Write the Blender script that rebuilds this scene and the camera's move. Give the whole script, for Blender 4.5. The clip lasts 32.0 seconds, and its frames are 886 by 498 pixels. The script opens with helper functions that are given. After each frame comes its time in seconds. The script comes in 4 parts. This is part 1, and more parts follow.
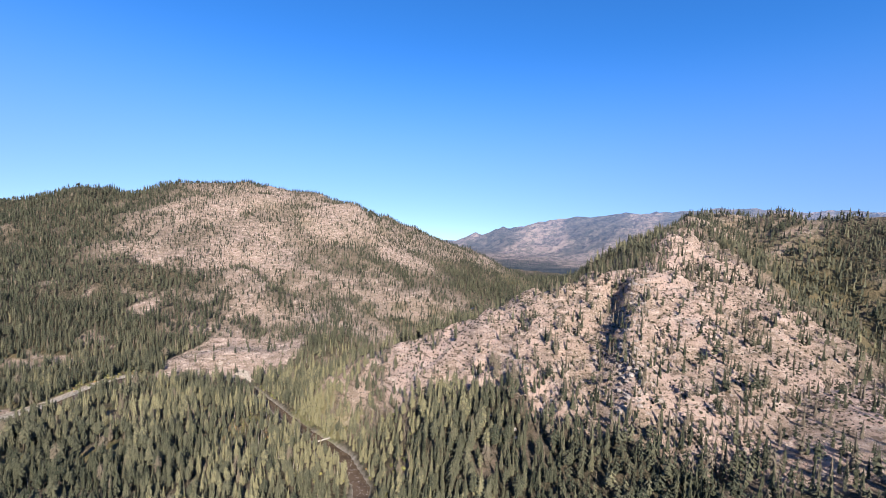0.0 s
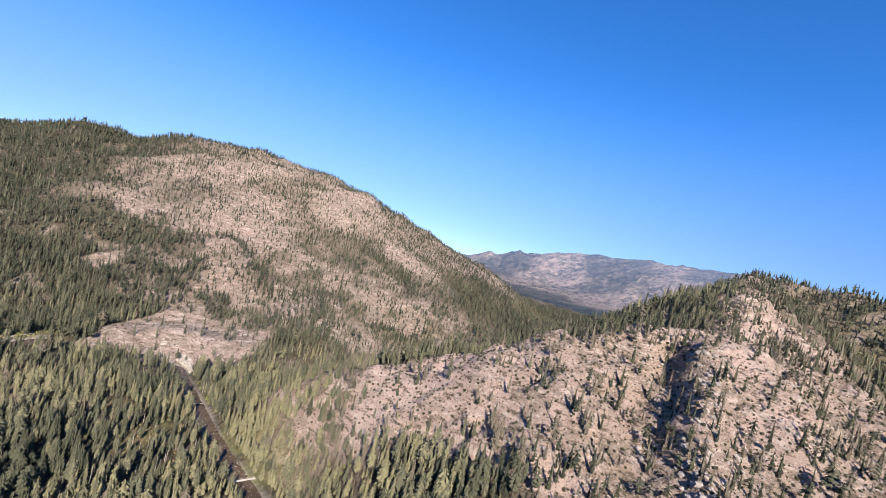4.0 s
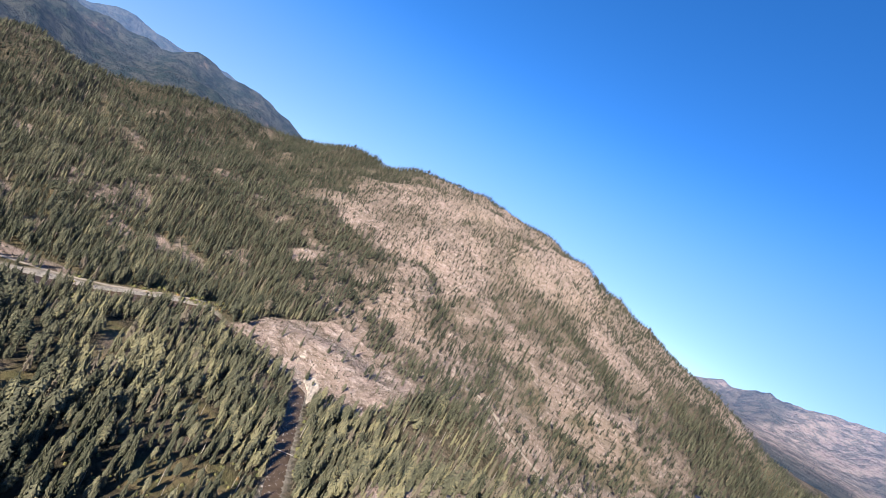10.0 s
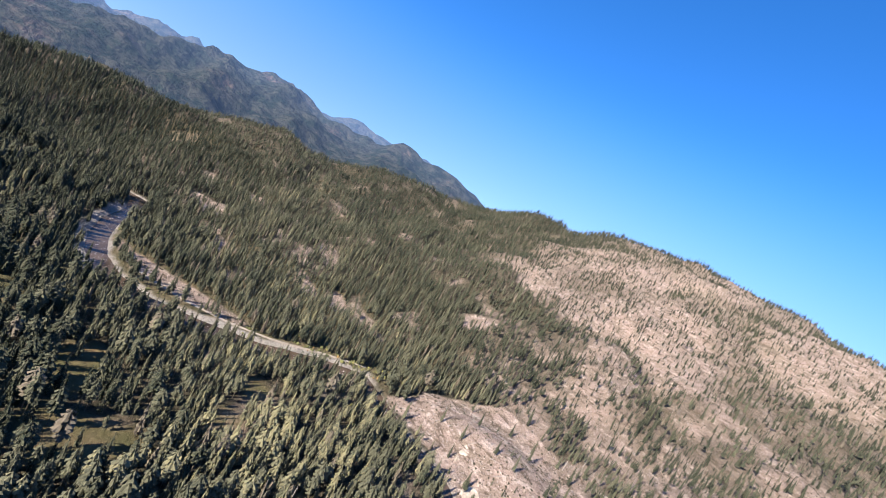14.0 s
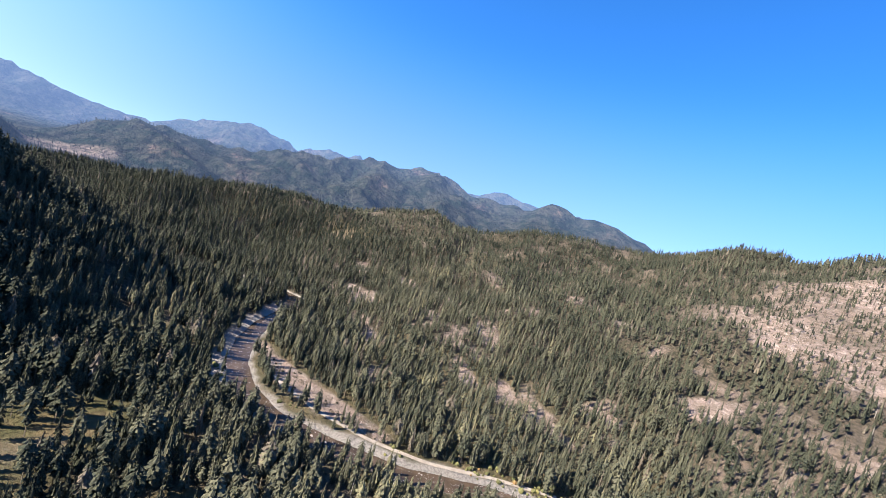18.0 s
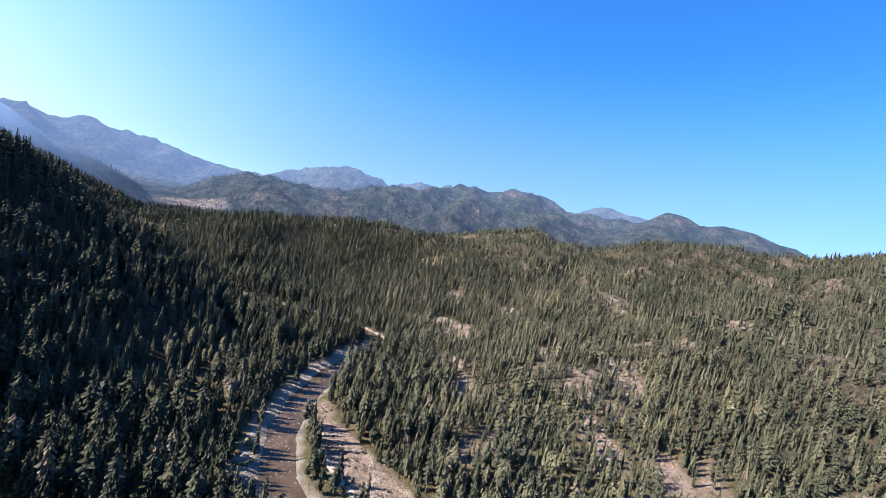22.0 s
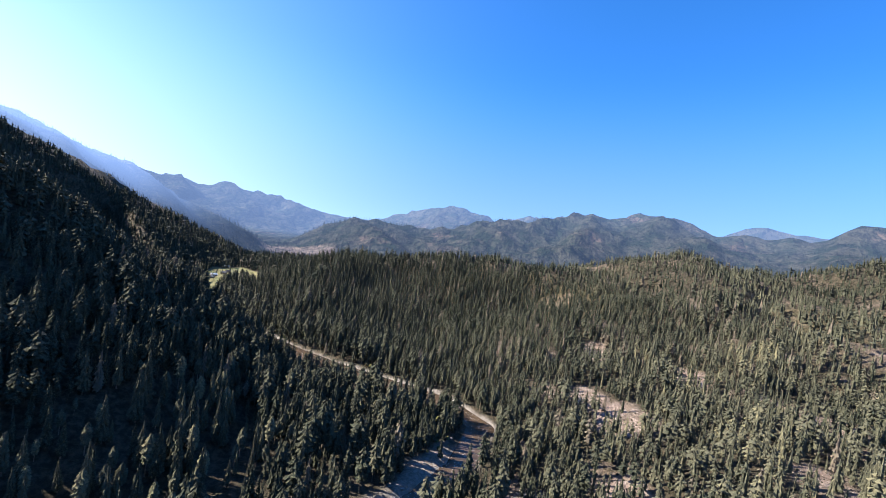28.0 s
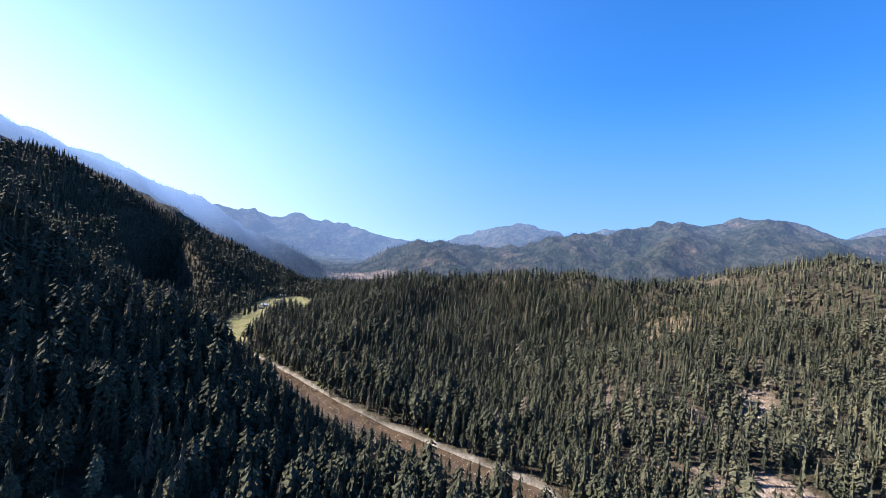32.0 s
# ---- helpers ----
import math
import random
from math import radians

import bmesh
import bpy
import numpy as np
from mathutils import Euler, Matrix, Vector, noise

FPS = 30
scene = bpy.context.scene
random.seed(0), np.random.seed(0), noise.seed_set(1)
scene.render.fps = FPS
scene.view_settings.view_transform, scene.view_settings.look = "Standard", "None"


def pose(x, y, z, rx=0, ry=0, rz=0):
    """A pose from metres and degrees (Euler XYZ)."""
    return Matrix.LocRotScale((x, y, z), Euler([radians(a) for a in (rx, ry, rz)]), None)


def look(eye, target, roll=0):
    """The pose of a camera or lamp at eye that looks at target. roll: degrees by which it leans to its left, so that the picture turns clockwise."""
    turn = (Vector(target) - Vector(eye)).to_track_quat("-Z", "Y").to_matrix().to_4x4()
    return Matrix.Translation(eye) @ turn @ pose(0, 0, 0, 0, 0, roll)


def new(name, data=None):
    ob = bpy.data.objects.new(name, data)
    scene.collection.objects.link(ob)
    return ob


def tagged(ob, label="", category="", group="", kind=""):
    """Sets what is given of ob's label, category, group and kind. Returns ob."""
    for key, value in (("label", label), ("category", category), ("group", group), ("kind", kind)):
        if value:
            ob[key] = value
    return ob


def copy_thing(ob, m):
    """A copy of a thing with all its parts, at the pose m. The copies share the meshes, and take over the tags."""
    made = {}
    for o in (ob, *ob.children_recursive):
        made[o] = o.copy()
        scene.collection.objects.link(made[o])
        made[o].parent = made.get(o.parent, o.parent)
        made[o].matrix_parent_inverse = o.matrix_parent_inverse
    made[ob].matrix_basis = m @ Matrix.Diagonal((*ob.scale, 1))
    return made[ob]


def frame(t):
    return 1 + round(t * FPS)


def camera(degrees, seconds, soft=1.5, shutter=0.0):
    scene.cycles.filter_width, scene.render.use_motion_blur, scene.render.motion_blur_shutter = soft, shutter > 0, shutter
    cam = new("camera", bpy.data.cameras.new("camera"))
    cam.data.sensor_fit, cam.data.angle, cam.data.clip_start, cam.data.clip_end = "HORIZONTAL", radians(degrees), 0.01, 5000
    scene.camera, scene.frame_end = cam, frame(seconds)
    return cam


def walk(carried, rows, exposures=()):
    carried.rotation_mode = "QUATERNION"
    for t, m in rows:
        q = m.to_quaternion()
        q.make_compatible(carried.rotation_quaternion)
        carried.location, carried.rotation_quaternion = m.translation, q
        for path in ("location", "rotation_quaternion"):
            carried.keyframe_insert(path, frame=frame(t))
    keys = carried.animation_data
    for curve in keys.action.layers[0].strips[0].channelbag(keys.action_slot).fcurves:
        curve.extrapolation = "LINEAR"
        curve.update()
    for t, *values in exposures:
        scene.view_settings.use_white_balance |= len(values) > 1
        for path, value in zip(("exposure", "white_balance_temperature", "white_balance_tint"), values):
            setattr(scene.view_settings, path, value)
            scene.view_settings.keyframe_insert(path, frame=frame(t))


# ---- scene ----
cam = camera(92, 32.0, soft=0.8)
PATH = [
    (0.0, look((0.46, 0.16, 298.58), (3.27, 99.96, 292.92), 2.82)),
    (0.5, look((1.99, 19.41, 296.66), (5.78, 119.22, 291.81), 3.92)),
    (1.0, look((3.21, 38.82, 294.74), (7.77, 138.63, 290.62), 5.41)),
    (1.5, look((4.14, 58.35, 292.89), (9.00, 158.17, 289.30), 6.80)),
    (2.0, look((4.81, 77.91, 291.07), (9.39, 177.75, 287.64), 8.23)),
    (2.5, look((5.25, 97.42, 289.24), (9.09, 197.29, 285.67), 9.42)),
    (3.0, look((5.51, 116.85, 287.34), (8.16, 216.76, 283.80), 10.26)),
    (3.5, look((5.63, 136.18, 285.31), (6.89, 236.11, 281.67), 11.58)),
    (4.0, look((5.67, 155.40, 283.08), (5.27, 255.35, 279.75), 13.65)),
    (4.5, look((5.57, 174.54, 280.66), (3.16, 274.47, 277.89), 16.22)),
    (5.0, look((5.21, 193.65, 278.06), (0.32, 293.51, 275.65), 18.81)),
    (5.5, look((4.47, 212.79, 275.33), (-3.47, 312.44, 272.68), 20.96)),
    (6.0, look((3.22, 231.97, 272.55), (-8.31, 331.25, 269.18), 22.50)),
    (6.5, look((1.45, 251.18, 269.82), (-14.14, 349.90, 266.26), 23.86)),
    (7.0, look((-0.89, 270.35, 267.24), (-20.73, 368.29, 263.56), 24.95)),
    (7.5, look((-3.85, 289.47, 264.86), (-28.14, 386.40, 261.17), 25.68)),
    (8.0, look((-7.52, 308.49, 262.55), (-36.76, 404.05, 258.71), 26.09)),
    (8.5, look((-12.07, 327.22, 260.07), (-46.12, 421.17, 256.30), 25.89)),
    (9.0, look((-17.63, 345.37, 257.19), (-56.34, 437.49, 253.24), 26.90)),
    (9.5, look((-24.16, 362.86, 253.97), (-67.62, 452.82, 249.90), 28.10)),
    (10.0, look((-31.61, 379.72, 250.60), (-79.96, 467.16, 246.35), 28.03)),
    (10.5, look((-39.83, 396.03, 247.22), (-93.23, 480.45, 242.54), 27.73)),
    (11.0, look((-48.69, 411.80, 243.86), (-107.09, 492.82, 238.79), 27.72)),
    (11.5, look((-58.09, 426.98, 240.46), (-121.20, 504.39, 235.28), 27.43)),
    (12.0, look((-68.05, 441.51, 236.98), (-135.35, 515.26, 231.38), 27.16)),
    (12.5, look((-78.69, 455.31, 233.44), (-149.79, 525.36, 227.28), 27.01)),
    (13.0, look((-90.07, 468.39, 229.97), (-164.78, 534.47, 222.85), 26.67)),
    (13.5, look((-102.23, 480.73, 226.69), (-180.35, 542.63, 218.65), 26.87)),
    (14.0, look((-115.35, 492.34, 223.68), (-196.72, 549.83, 215.04), 27.49)),
    (14.5, look((-129.59, 503.22, 220.91), (-214.14, 555.87, 212.02), 26.66)),
    (15.0, look((-144.82, 513.27, 218.26), (-232.40, 560.68, 209.23), 24.83)),
    (15.5, look((-160.74, 522.43, 215.57), (-250.99, 564.53, 206.53), 22.95)),
    (16.0, look((-177.08, 530.68, 212.71), (-269.51, 567.78, 203.74), 21.07)),
    (16.5, look((-193.76, 538.07, 209.70), (-287.91, 570.60, 200.94), 19.37)),
    (17.0, look((-210.79, 544.67, 206.66), (-306.30, 573.08, 198.30), 18.06)),
    (17.5, look((-228.24, 550.59, 203.70), (-324.84, 575.25, 195.91), 17.25)),
    (18.0, look((-246.17, 555.95, 200.89), (-343.63, 577.15, 193.64), 16.78)),
    (18.5, look((-264.48, 560.82, 198.16), (-362.56, 578.91, 190.99), 16.09)),
    (19.0, look((-283.04, 565.30, 195.40), (-381.61, 580.39, 187.90), 15.16)),
    (19.5, look((-301.75, 569.36, 192.51), (-400.74, 581.24, 184.83), 14.20)),
    (20.0, look((-320.60, 572.76, 189.46), (-419.93, 581.43, 181.87), 13.10)),
    (20.5, look((-339.60, 575.26, 186.33), (-439.18, 580.82, 179.06), 12.05)),
    (21.0, look((-358.72, 576.89, 183.19), (-458.45, 579.51, 176.31), 11.40)),
    (21.5, look((-377.83, 577.88, 180.10), (-477.61, 577.91, 173.46), 11.27)),
    (22.0, look((-396.90, 578.42, 177.20), (-496.68, 576.37, 170.82), 11.63)),
    (22.5, look((-415.95, 578.56, 174.49), (-515.71, 574.69, 168.78), 11.87)),
    (23.0, look((-434.98, 578.26, 171.96), (-534.68, 572.25, 166.96), 11.33)),
    (23.5, look((-454.11, 577.50, 169.56), (-553.63, 568.84, 164.87), 10.36)),
    (24.0, look((-473.47, 576.23, 167.32), (-572.66, 564.42, 162.73), 9.77)),
    (24.5, look((-493.00, 574.36, 165.26), (-591.79, 559.41, 160.98), 9.44)),
    (25.0, look((-512.41, 571.90, 163.32), (-610.74, 554.12, 159.41), 9.09)),
    (25.5, look((-531.43, 569.05, 161.47), (-629.33, 548.95, 158.04), 9.04)),
    (26.0, look((-550.00, 565.97, 159.67), (-647.53, 544.08, 156.69), 9.03)),
    (26.5, look((-568.21, 562.67, 157.92), (-665.41, 539.30, 155.31), 8.93)),
    (27.0, look((-586.14, 559.06, 156.19), (-682.99, 534.27, 153.95), 8.69)),
    (27.5, look((-603.82, 555.05, 154.49), (-700.24, 528.61, 152.64), 8.35)),
    (28.0, look((-621.29, 550.56, 152.86), (-717.15, 522.15, 151.40), 8.00)),
    (28.5, look((-638.76, 545.60, 151.41), (-733.95, 514.96, 150.10), 7.82)),
    (29.0, look((-656.55, 540.20, 150.24), (-750.98, 507.30, 149.53), 7.34)),
    (29.5, look((-674.58, 534.45, 149.19), (-768.26, 499.46, 149.35), 6.76)),
    (30.0, look((-692.54, 528.37, 148.12), (-785.47, 491.45, 149.04), 6.45)),
    (30.5, look((-710.18, 521.90, 146.98), (-802.39, 483.21, 148.12), 6.36)),
    (31.0, look((-727.46, 514.99, 145.81), (-818.88, 474.47, 146.97), 6.05)),
    (31.5, look((-744.37, 507.65, 144.57), (-835.14, 465.71, 145.98), 5.65)),
    (32.0, look((-760.88, 499.96, 143.22), (-850.98, 456.62, 145.08), 5.32)),
]
EXPOSURES = [(0.0, 1.34), (8.0, 1.38), (13.0, 1.58), (18.0, 1.84), (25.0, 1.86), (32.0, 1.81)]
walk(cam, PATH, EXPOSURES)

# ---- light ----
SUN_AZ = (0.22, -1.0)
SUN_EL = 33.5
world = bpy.data.worlds.new("sky")
scene.world = world
world.use_nodes = True
wn = world.node_tree
sky = wn.nodes.new("ShaderNodeTexSky")
sky.sky_type = "NISHITA"
sky.sun_disc = False
sky.sun_elevation = radians(SUN_EL)
sky.sun_rotation = math.atan2(SUN_AZ[0], SUN_AZ[1])
sky.altitude = 2200.0
sky.air_density = 0.8
sky.dust_density = 0.6
sky.ozone_density = 3.5
deep = wn.nodes.new("ShaderNodeHueSaturation")
deep.inputs["Hue"].default_value = 0.505
height_up = wn.nodes.new("ShaderNodeSeparateXYZ")
for socket, low_value, high_value, top in (("Saturation", 1.04, 1.26, 0.40), ("Value", 0.42, 0.92, 0.34)):
    grade = wn.nodes.new("ShaderNodeMapRange")
    grade.interpolation_type = "SMOOTHSTEP"
    for slot, number in enumerate((-0.06, top, low_value, high_value)):
        grade.inputs[slot + 1].default_value = number
    wn.links.new(height_up.outputs["Z"], grade.inputs[0])
    wn.links.new(grade.outputs[0], deep.inputs[socket])
# the lookup starts above the white band that the ranges hide
where = wn.nodes.new("ShaderNodeTexCoord")
raised = wn.nodes.new("ShaderNodeVectorMath")
raised.operation = "ADD"
raised.inputs[1].default_value = (0.0, 0.0, 0.075)
level = wn.nodes.new("ShaderNodeVectorMath")
level.operation = "NORMALIZE"
wn.links.new(where.outputs["Generated"], height_up.inputs[0])
wn.links.new(where.outputs["Generated"], raised.inputs[0])
wn.links.new(raised.outputs[0], level.inputs[0])
wn.links.new(level.outputs[0], sky.inputs["Vector"])
wn.links.new(sky.outputs[0], deep.inputs["Color"])
# the pale glow of the haze round the sun
toward = Vector((SUN_AZ[0], SUN_AZ[1], 0)).normalized() * math.cos(radians(SUN_EL)) + Vector((0, 0, math.sin(radians(SUN_EL))))
near_sun = wn.nodes.new("ShaderNodeVectorMath")
near_sun.operation = "DOT_PRODUCT"
near_sun.inputs[1].default_value = toward
wn.links.new(where.outputs["Generated"], near_sun.inputs[0])
front = wn.nodes.new("ShaderNodeMath")
front.operation = "MAXIMUM"
front.inputs[1].default_value = 0.0
wn.links.new(near_sun.outputs["Value"], front.inputs[0])
fade = wn.nodes.new("ShaderNodeMath")
fade.operation = "POWER"
fade.inputs[1].default_value = 2.5
wn.links.new(front.outputs[0], fade.inputs[0])
glow = wn.nodes.new("ShaderNodeVectorMath")
glow.operation = "SCALE"
glow.inputs[0].default_value = (3.1, 2.45, 1.75)
low_haze = wn.nodes.new("ShaderNodeMath")
low_haze.operation = "SUBTRACT"
low_haze.inputs[0].default_value = 1.0
wn.links.new(height_up.outputs["Z"], low_haze.inputs[1])
thin = wn.nodes.new("ShaderNodeMath")
thin.operation = "POWER"
thin.inputs[1].default_value = 2.6
wn.links.new(low_haze.outputs[0], thin.inputs[0])
both = wn.nodes.new("ShaderNodeMath")
both.operation = "MULTIPLY"
wn.links.new(fade.outputs[0], both.inputs[0])
wn.links.new(thin.outputs[0], both.inputs[1])
wn.links.new(both.outputs[0], glow.inputs["Scale"])
whole = wn.nodes.new("ShaderNodeVectorMath")
whole.operation = "ADD"
wn.links.new(deep.outputs[0], whole.inputs[0])
wn.links.new(glow.outputs[0], whole.inputs[1])
wn.links.new(whole.outputs[0], wn.nodes["Background"].inputs[0])
wn.nodes["Background"].inputs[1].default_value = 0.138
sun_data = bpy.data.lights.new("sun", "SUN")
sun_data.energy = 5.0
sun_data.angle = radians(0.5)
sun_data.color = (1.0, 0.92, 0.82)
sun = new("sun", sun_data)
horiz = Vector((SUN_AZ[0], SUN_AZ[1], 0)).normalized()
sun.matrix_world = look((0, 0, 900), Vector((0, 0, 900)) - horiz * math.cos(radians(SUN_EL)) - Vector((0, 0, math.sin(radians(SUN_EL)))))


# ---- noise and plan ----
def hash01(ix, iy, seed):
    n = (ix * 374761393 + iy * 668265263 + seed * 1442695041) & 0xFFFFFFFF
    n = ((n ^ (n >> 13)) * 1274126177) & 0xFFFFFFFF
    return ((n ^ (n >> 16)) & 0xFFFF) / 65535.0


def vnoise(x, y, size, seed):
    """Smooth value noise in 0..1."""
    ca, sa = math.cos(seed * 1.7), math.sin(seed * 1.7)
    x, y = np.asarray(x, float), np.asarray(y, float)
    u, v = (x * ca - y * sa) / size, (x * sa + y * ca) / size
    u, v = u + 0.22 * np.sin(v * 2.3 + seed), v + 0.22 * np.sin(u * 2.1 + 2 * seed)
    iu, iv = np.floor(u).astype(np.int64), np.floor(v).astype(np.int64)
    fu, fv = u - iu, v - iv
    fu, fv = fu * fu * (3 - 2 * fu), fv * fv * (3 - 2 * fv)
    a, b = hash01(iu, iv, seed), hash01(iu + 1, iv, seed)
    c, d = hash01(iu, iv + 1, seed), hash01(iu + 1, iv + 1, seed)
    return (a * (1 - fu) + b * fu) * (1 - fv) + (c * (1 - fu) + d * fu) * fv


def fbm(x, y, size, seed, octaves=4):
    total, amp, norm = 0.0, 1.0, 0.0
    for o in range(octaves):
        total = total + amp * vnoise(x, y, size / 2**o, seed + 17 * o)
        norm += amp
        amp *= 0.5
    return total / norm


def step(e0, e1, v):
    t = np.clip((v - e0) / (e1 - e0), 0, 1)
    return t * t * (3 - 2 * t)


def line_dist(x, y, pts):
    """Distance to a plan polyline, and the values of its other columns at the nearest spot."""
    best = np.full(np.shape(x), 1e9)
    vals = np.zeros(np.shape(x))
    side = np.zeros(np.shape(x))
    for p, q in zip(pts[:-1], pts[1:]):
        dx, dy = q[0] - p[0], q[1] - p[1]
        s = np.clip(((x - p[0]) * dx + (y - p[1]) * dy) / (dx * dx + dy * dy), 0, 1)
        ox, oy = x - p[0] - s * dx, y - p[1] - s * dy
        d = np.hypot(ox, oy)
        near = d < best
        best = np.where(near, d, best)
        vals = np.where(near, p[2] + s * (q[2] - p[2]), vals)
        side = np.where(near, np.sign(dx * oy - dy * ox), side)
    return best, vals, side


def inside(x, y, poly):
    hit = np.zeros(np.shape(x), bool)
    for (x0, y0), (x1, y1) in zip(poly, poly[1:] + poly[:1]):
        if y0 == y1:
            continue
        hit ^= ((y0 > y) != (y1 > y)) & (x < (x1 - x0) * (y - y0) / (y1 - y0) + x0)
    return hit


WATER_Z = -10.0
# the river: x, y, half width of the water, from upstream to downstream
RIVER = [(-1420, -640, 15), (-1330, -400, 15), (-1262, -215, 15), (-1215, -95, 15), (-1163, 20, 15), (-1130, 128, 14), (-1100, 215, 13), (-1075, 300, 13), (-1062, 380, 13),
         (-1052, 440, 14), (-1012, 495, 12), (-932, 495, 11), (-850, 476, 11), (-780, 471, 11), (-720, 477, 11), (-665, 496, 12), (-622, 530, 12), (-594, 582, 11),
         (-568, 650, 10), (-562, 720, 10), (-545, 775, 10), (-500, 785, 7), (-440, 788, 7), (-385, 800, 8), (-345, 795, 8), (-278, 722, 8), (-210, 650, 8), (-150, 592, 8),
         (-100, 545, 8), (-66, 480, 9), (-60, 390, 10), (-90, 250, 11), (-60, 0, 11), (40, -400, 11), (200, -900, 11)]
# ridge crests: x, y, z and the fall of their two sides
RIDGES = [
    ([(-2500, 1560, 190), (-2100, 1650, 205), (-1700, 1700, 262), (-1350, 1780, 330), (-955, 1913, 438), (-700, 2010, 434), (-518, 2096, 410), (-350, 2150, 364),
      (-150, 2200, 300), (100, 2220, 205), (330, 2150, 105), (450, 2000, 40)], 0.42, 0.42),
    ([(-400, 2060, 372), (-320, 1640, 205), (-262, 1260, 92), (-205, 960, 42), (-160, 860, 8)], 0.36, 0.36),
    ([(-1330, 1760, 372), (-1190, 1380, 185), (-1050, 1000, 88), (-960, 800, 44), (-880, 690, 4)], 0.26, 0.26),
    ([(-720, 1960, 400), (-640, 1450, 175), (-590, 1180, 60), (-560, 980, 12)], 0.34, 0.34),
    ([(-1470, 60, 40), (-1581, 128, 92), (-1700, 210, 108), (-1870, 437, 118), (-1850, 690, 150), (-1760, 1000, 188), (-1745, 1250, 225), (-1700, 1700, 310)], 0.23, 0.23),
    ([(1500, 500, 390), (1128, 830, 384), (959, 1021, 360), (812, 1245, 380), (508, 880, 322), (338, 660, 266), (206, 669, 226), (125, 689, 184), (23, 698, 128),
      (-73, 688, 90), (-125, 715, 30)], 0.65, 0.65),
    ([(206, 669, 224), (186, 560, 150), (168, 455, 88), (150, 400, 50)], 0.72, 0.72),
    ([(338, 660, 264), (318, 560, 196), (300, 455, 118), (290, 390, 78)], 0.74, 0.74),
    ([(508, 880, 320), (478, 680, 250), (440, 540, 168), (420, 430, 105)], 0.72, 0.72),
    ([(90, 692, 160), (62, 610, 104), (40, 540, 55)], 0.66, 0.66),
    ([(-1015, 150, 18), (-950, 100, 84), (-880, 40, 150), (-800, -50, 205), (-700, -170, 262), (-520, -330, 330), (-200, -520, 350), (300, -700, 380), (1500, -500, 420)], 0.53, 0.53),
    ([(-700, -900, 330), (-1001, -690, 205), (-1126, -655, 200), (-1256, -600, 150), (-1380, -540, 98), (-1480, -485, 52), (-1560, -430, 8)], 0.5, 0.5),
    ([(-900, -1700, 720), (-1125, -1467, 590), (-1321, -1420, 490), (-1499, -1359, 424), (-1696, -1268, 322), (-1858, -1172, 262), (-2031, -1045, 200), (-2163, -926, 84), (-2230, -860, 10)], 0.5, 0.5),
    ([(-2500, -260, 110), (-2700, -480, 150), (-2953, -724, 190), (-3100, -300, 240), (-3300, 300, 330), (-3600, 650, 440), (-3793, 1018, 520), (-3600, 1350, 440),
      (-3400, 1700, 440), (-3204, 1930, 480), (-3060, 2220, 450), (-2853, 2600, 370), (-2600, 2900, 300)], 0.4, 0.4),
    ([(-2600, 850, 215), (-2960, 1130, 290), (-3400, 1060, 430), (-3793, 1018, 520)], 0.45, 0.45),
    ([(-2450, 250, 130), (-2620, 520, 190), (-3100, 620, 300), (-3600, 650, 440)], 0.4, 0.4),
]
FAR_RIDGES = [
    ([(-3100, -2800, 330), (-3450, -2550, 385), (-3700, -2300, 390), (-3900, -2050, 352), (-4050, -1750, 300), (-4150, -1500, 262), (-4250, -1250, 240), (-4330, -1000, 330),
      (-4400, -760, 420), (-4460, -540, 508), (-4530, -230, 436), (-4570, 110, 430), (-4590, 400, 492), (-4600, 620, 460), (-4600, 1500, 500), (-4400, 2250, 575), (-4100, 2900, 570)], 0.5, 0.5),
    ([(-1800, -3300, 700), (-2500, -3050, 480), (-2950, -2750, 360), (-3250, -2480, 372), (-3450, -2200, 180)], 0.5, 0.5),
    ([(100, 4250, 110), (199, 4195, 140), (455, 4176, 232), (1010, 4077, 360), (1445, 3944, 410), (1810, 3790, 480), (2195, 3581, 503), (2624, 3280, 530), (3300, 2700, 560)], 0.42, 0.42),
    ([(620, 3300, 40), (900, 3450, 120), (1230, 3517, 190), (1600, 3650, 330), (1810, 3790, 470)], 0.4, 0.4),
]
MEADOW = [(-1190, -10), (-1225, -95), (-1285, -165), (-1400, -230), (-1560, -370), (-1660, -350), (-1620, -270), (-1500, -160), (-1425, -100), (-1440, -185), (-1330, -120), (-1230, -30)]
HILL = (-395, 872)
HILLSIDE = [(-508, 792), (-528, 912), (-478, 966), (-380, 985), (-285, 965), (-255, 900), (-285, 815), (-345, 797), (-420, 806)]


# a rocky rib down the face of the spur, and the gully beside it
RIB = [(312, 615, 0), (270, 540, 0), (240, 480, 0), (222, 430, 0)]
GORGE = [(272, 640, 0), (236, 570, 0), (204, 500, 0), (178, 440, 0)]
# the wooded west flank of the mountain, and openings in the woods north of the river: x, y, two radii
FLANK = [(-2300, 1750), (-1120, 1720), (-1040, 1440), (-1060, 1310), (-860, 1280), (-700, 1210), (-600, 1185), (-470, 1175), (-400, 1205), (-335, 1150), (-390, 1075), (-520, 1010),
         (-560, 960), (-1000, 700), (-1500, 900), (-2300, 1200)]
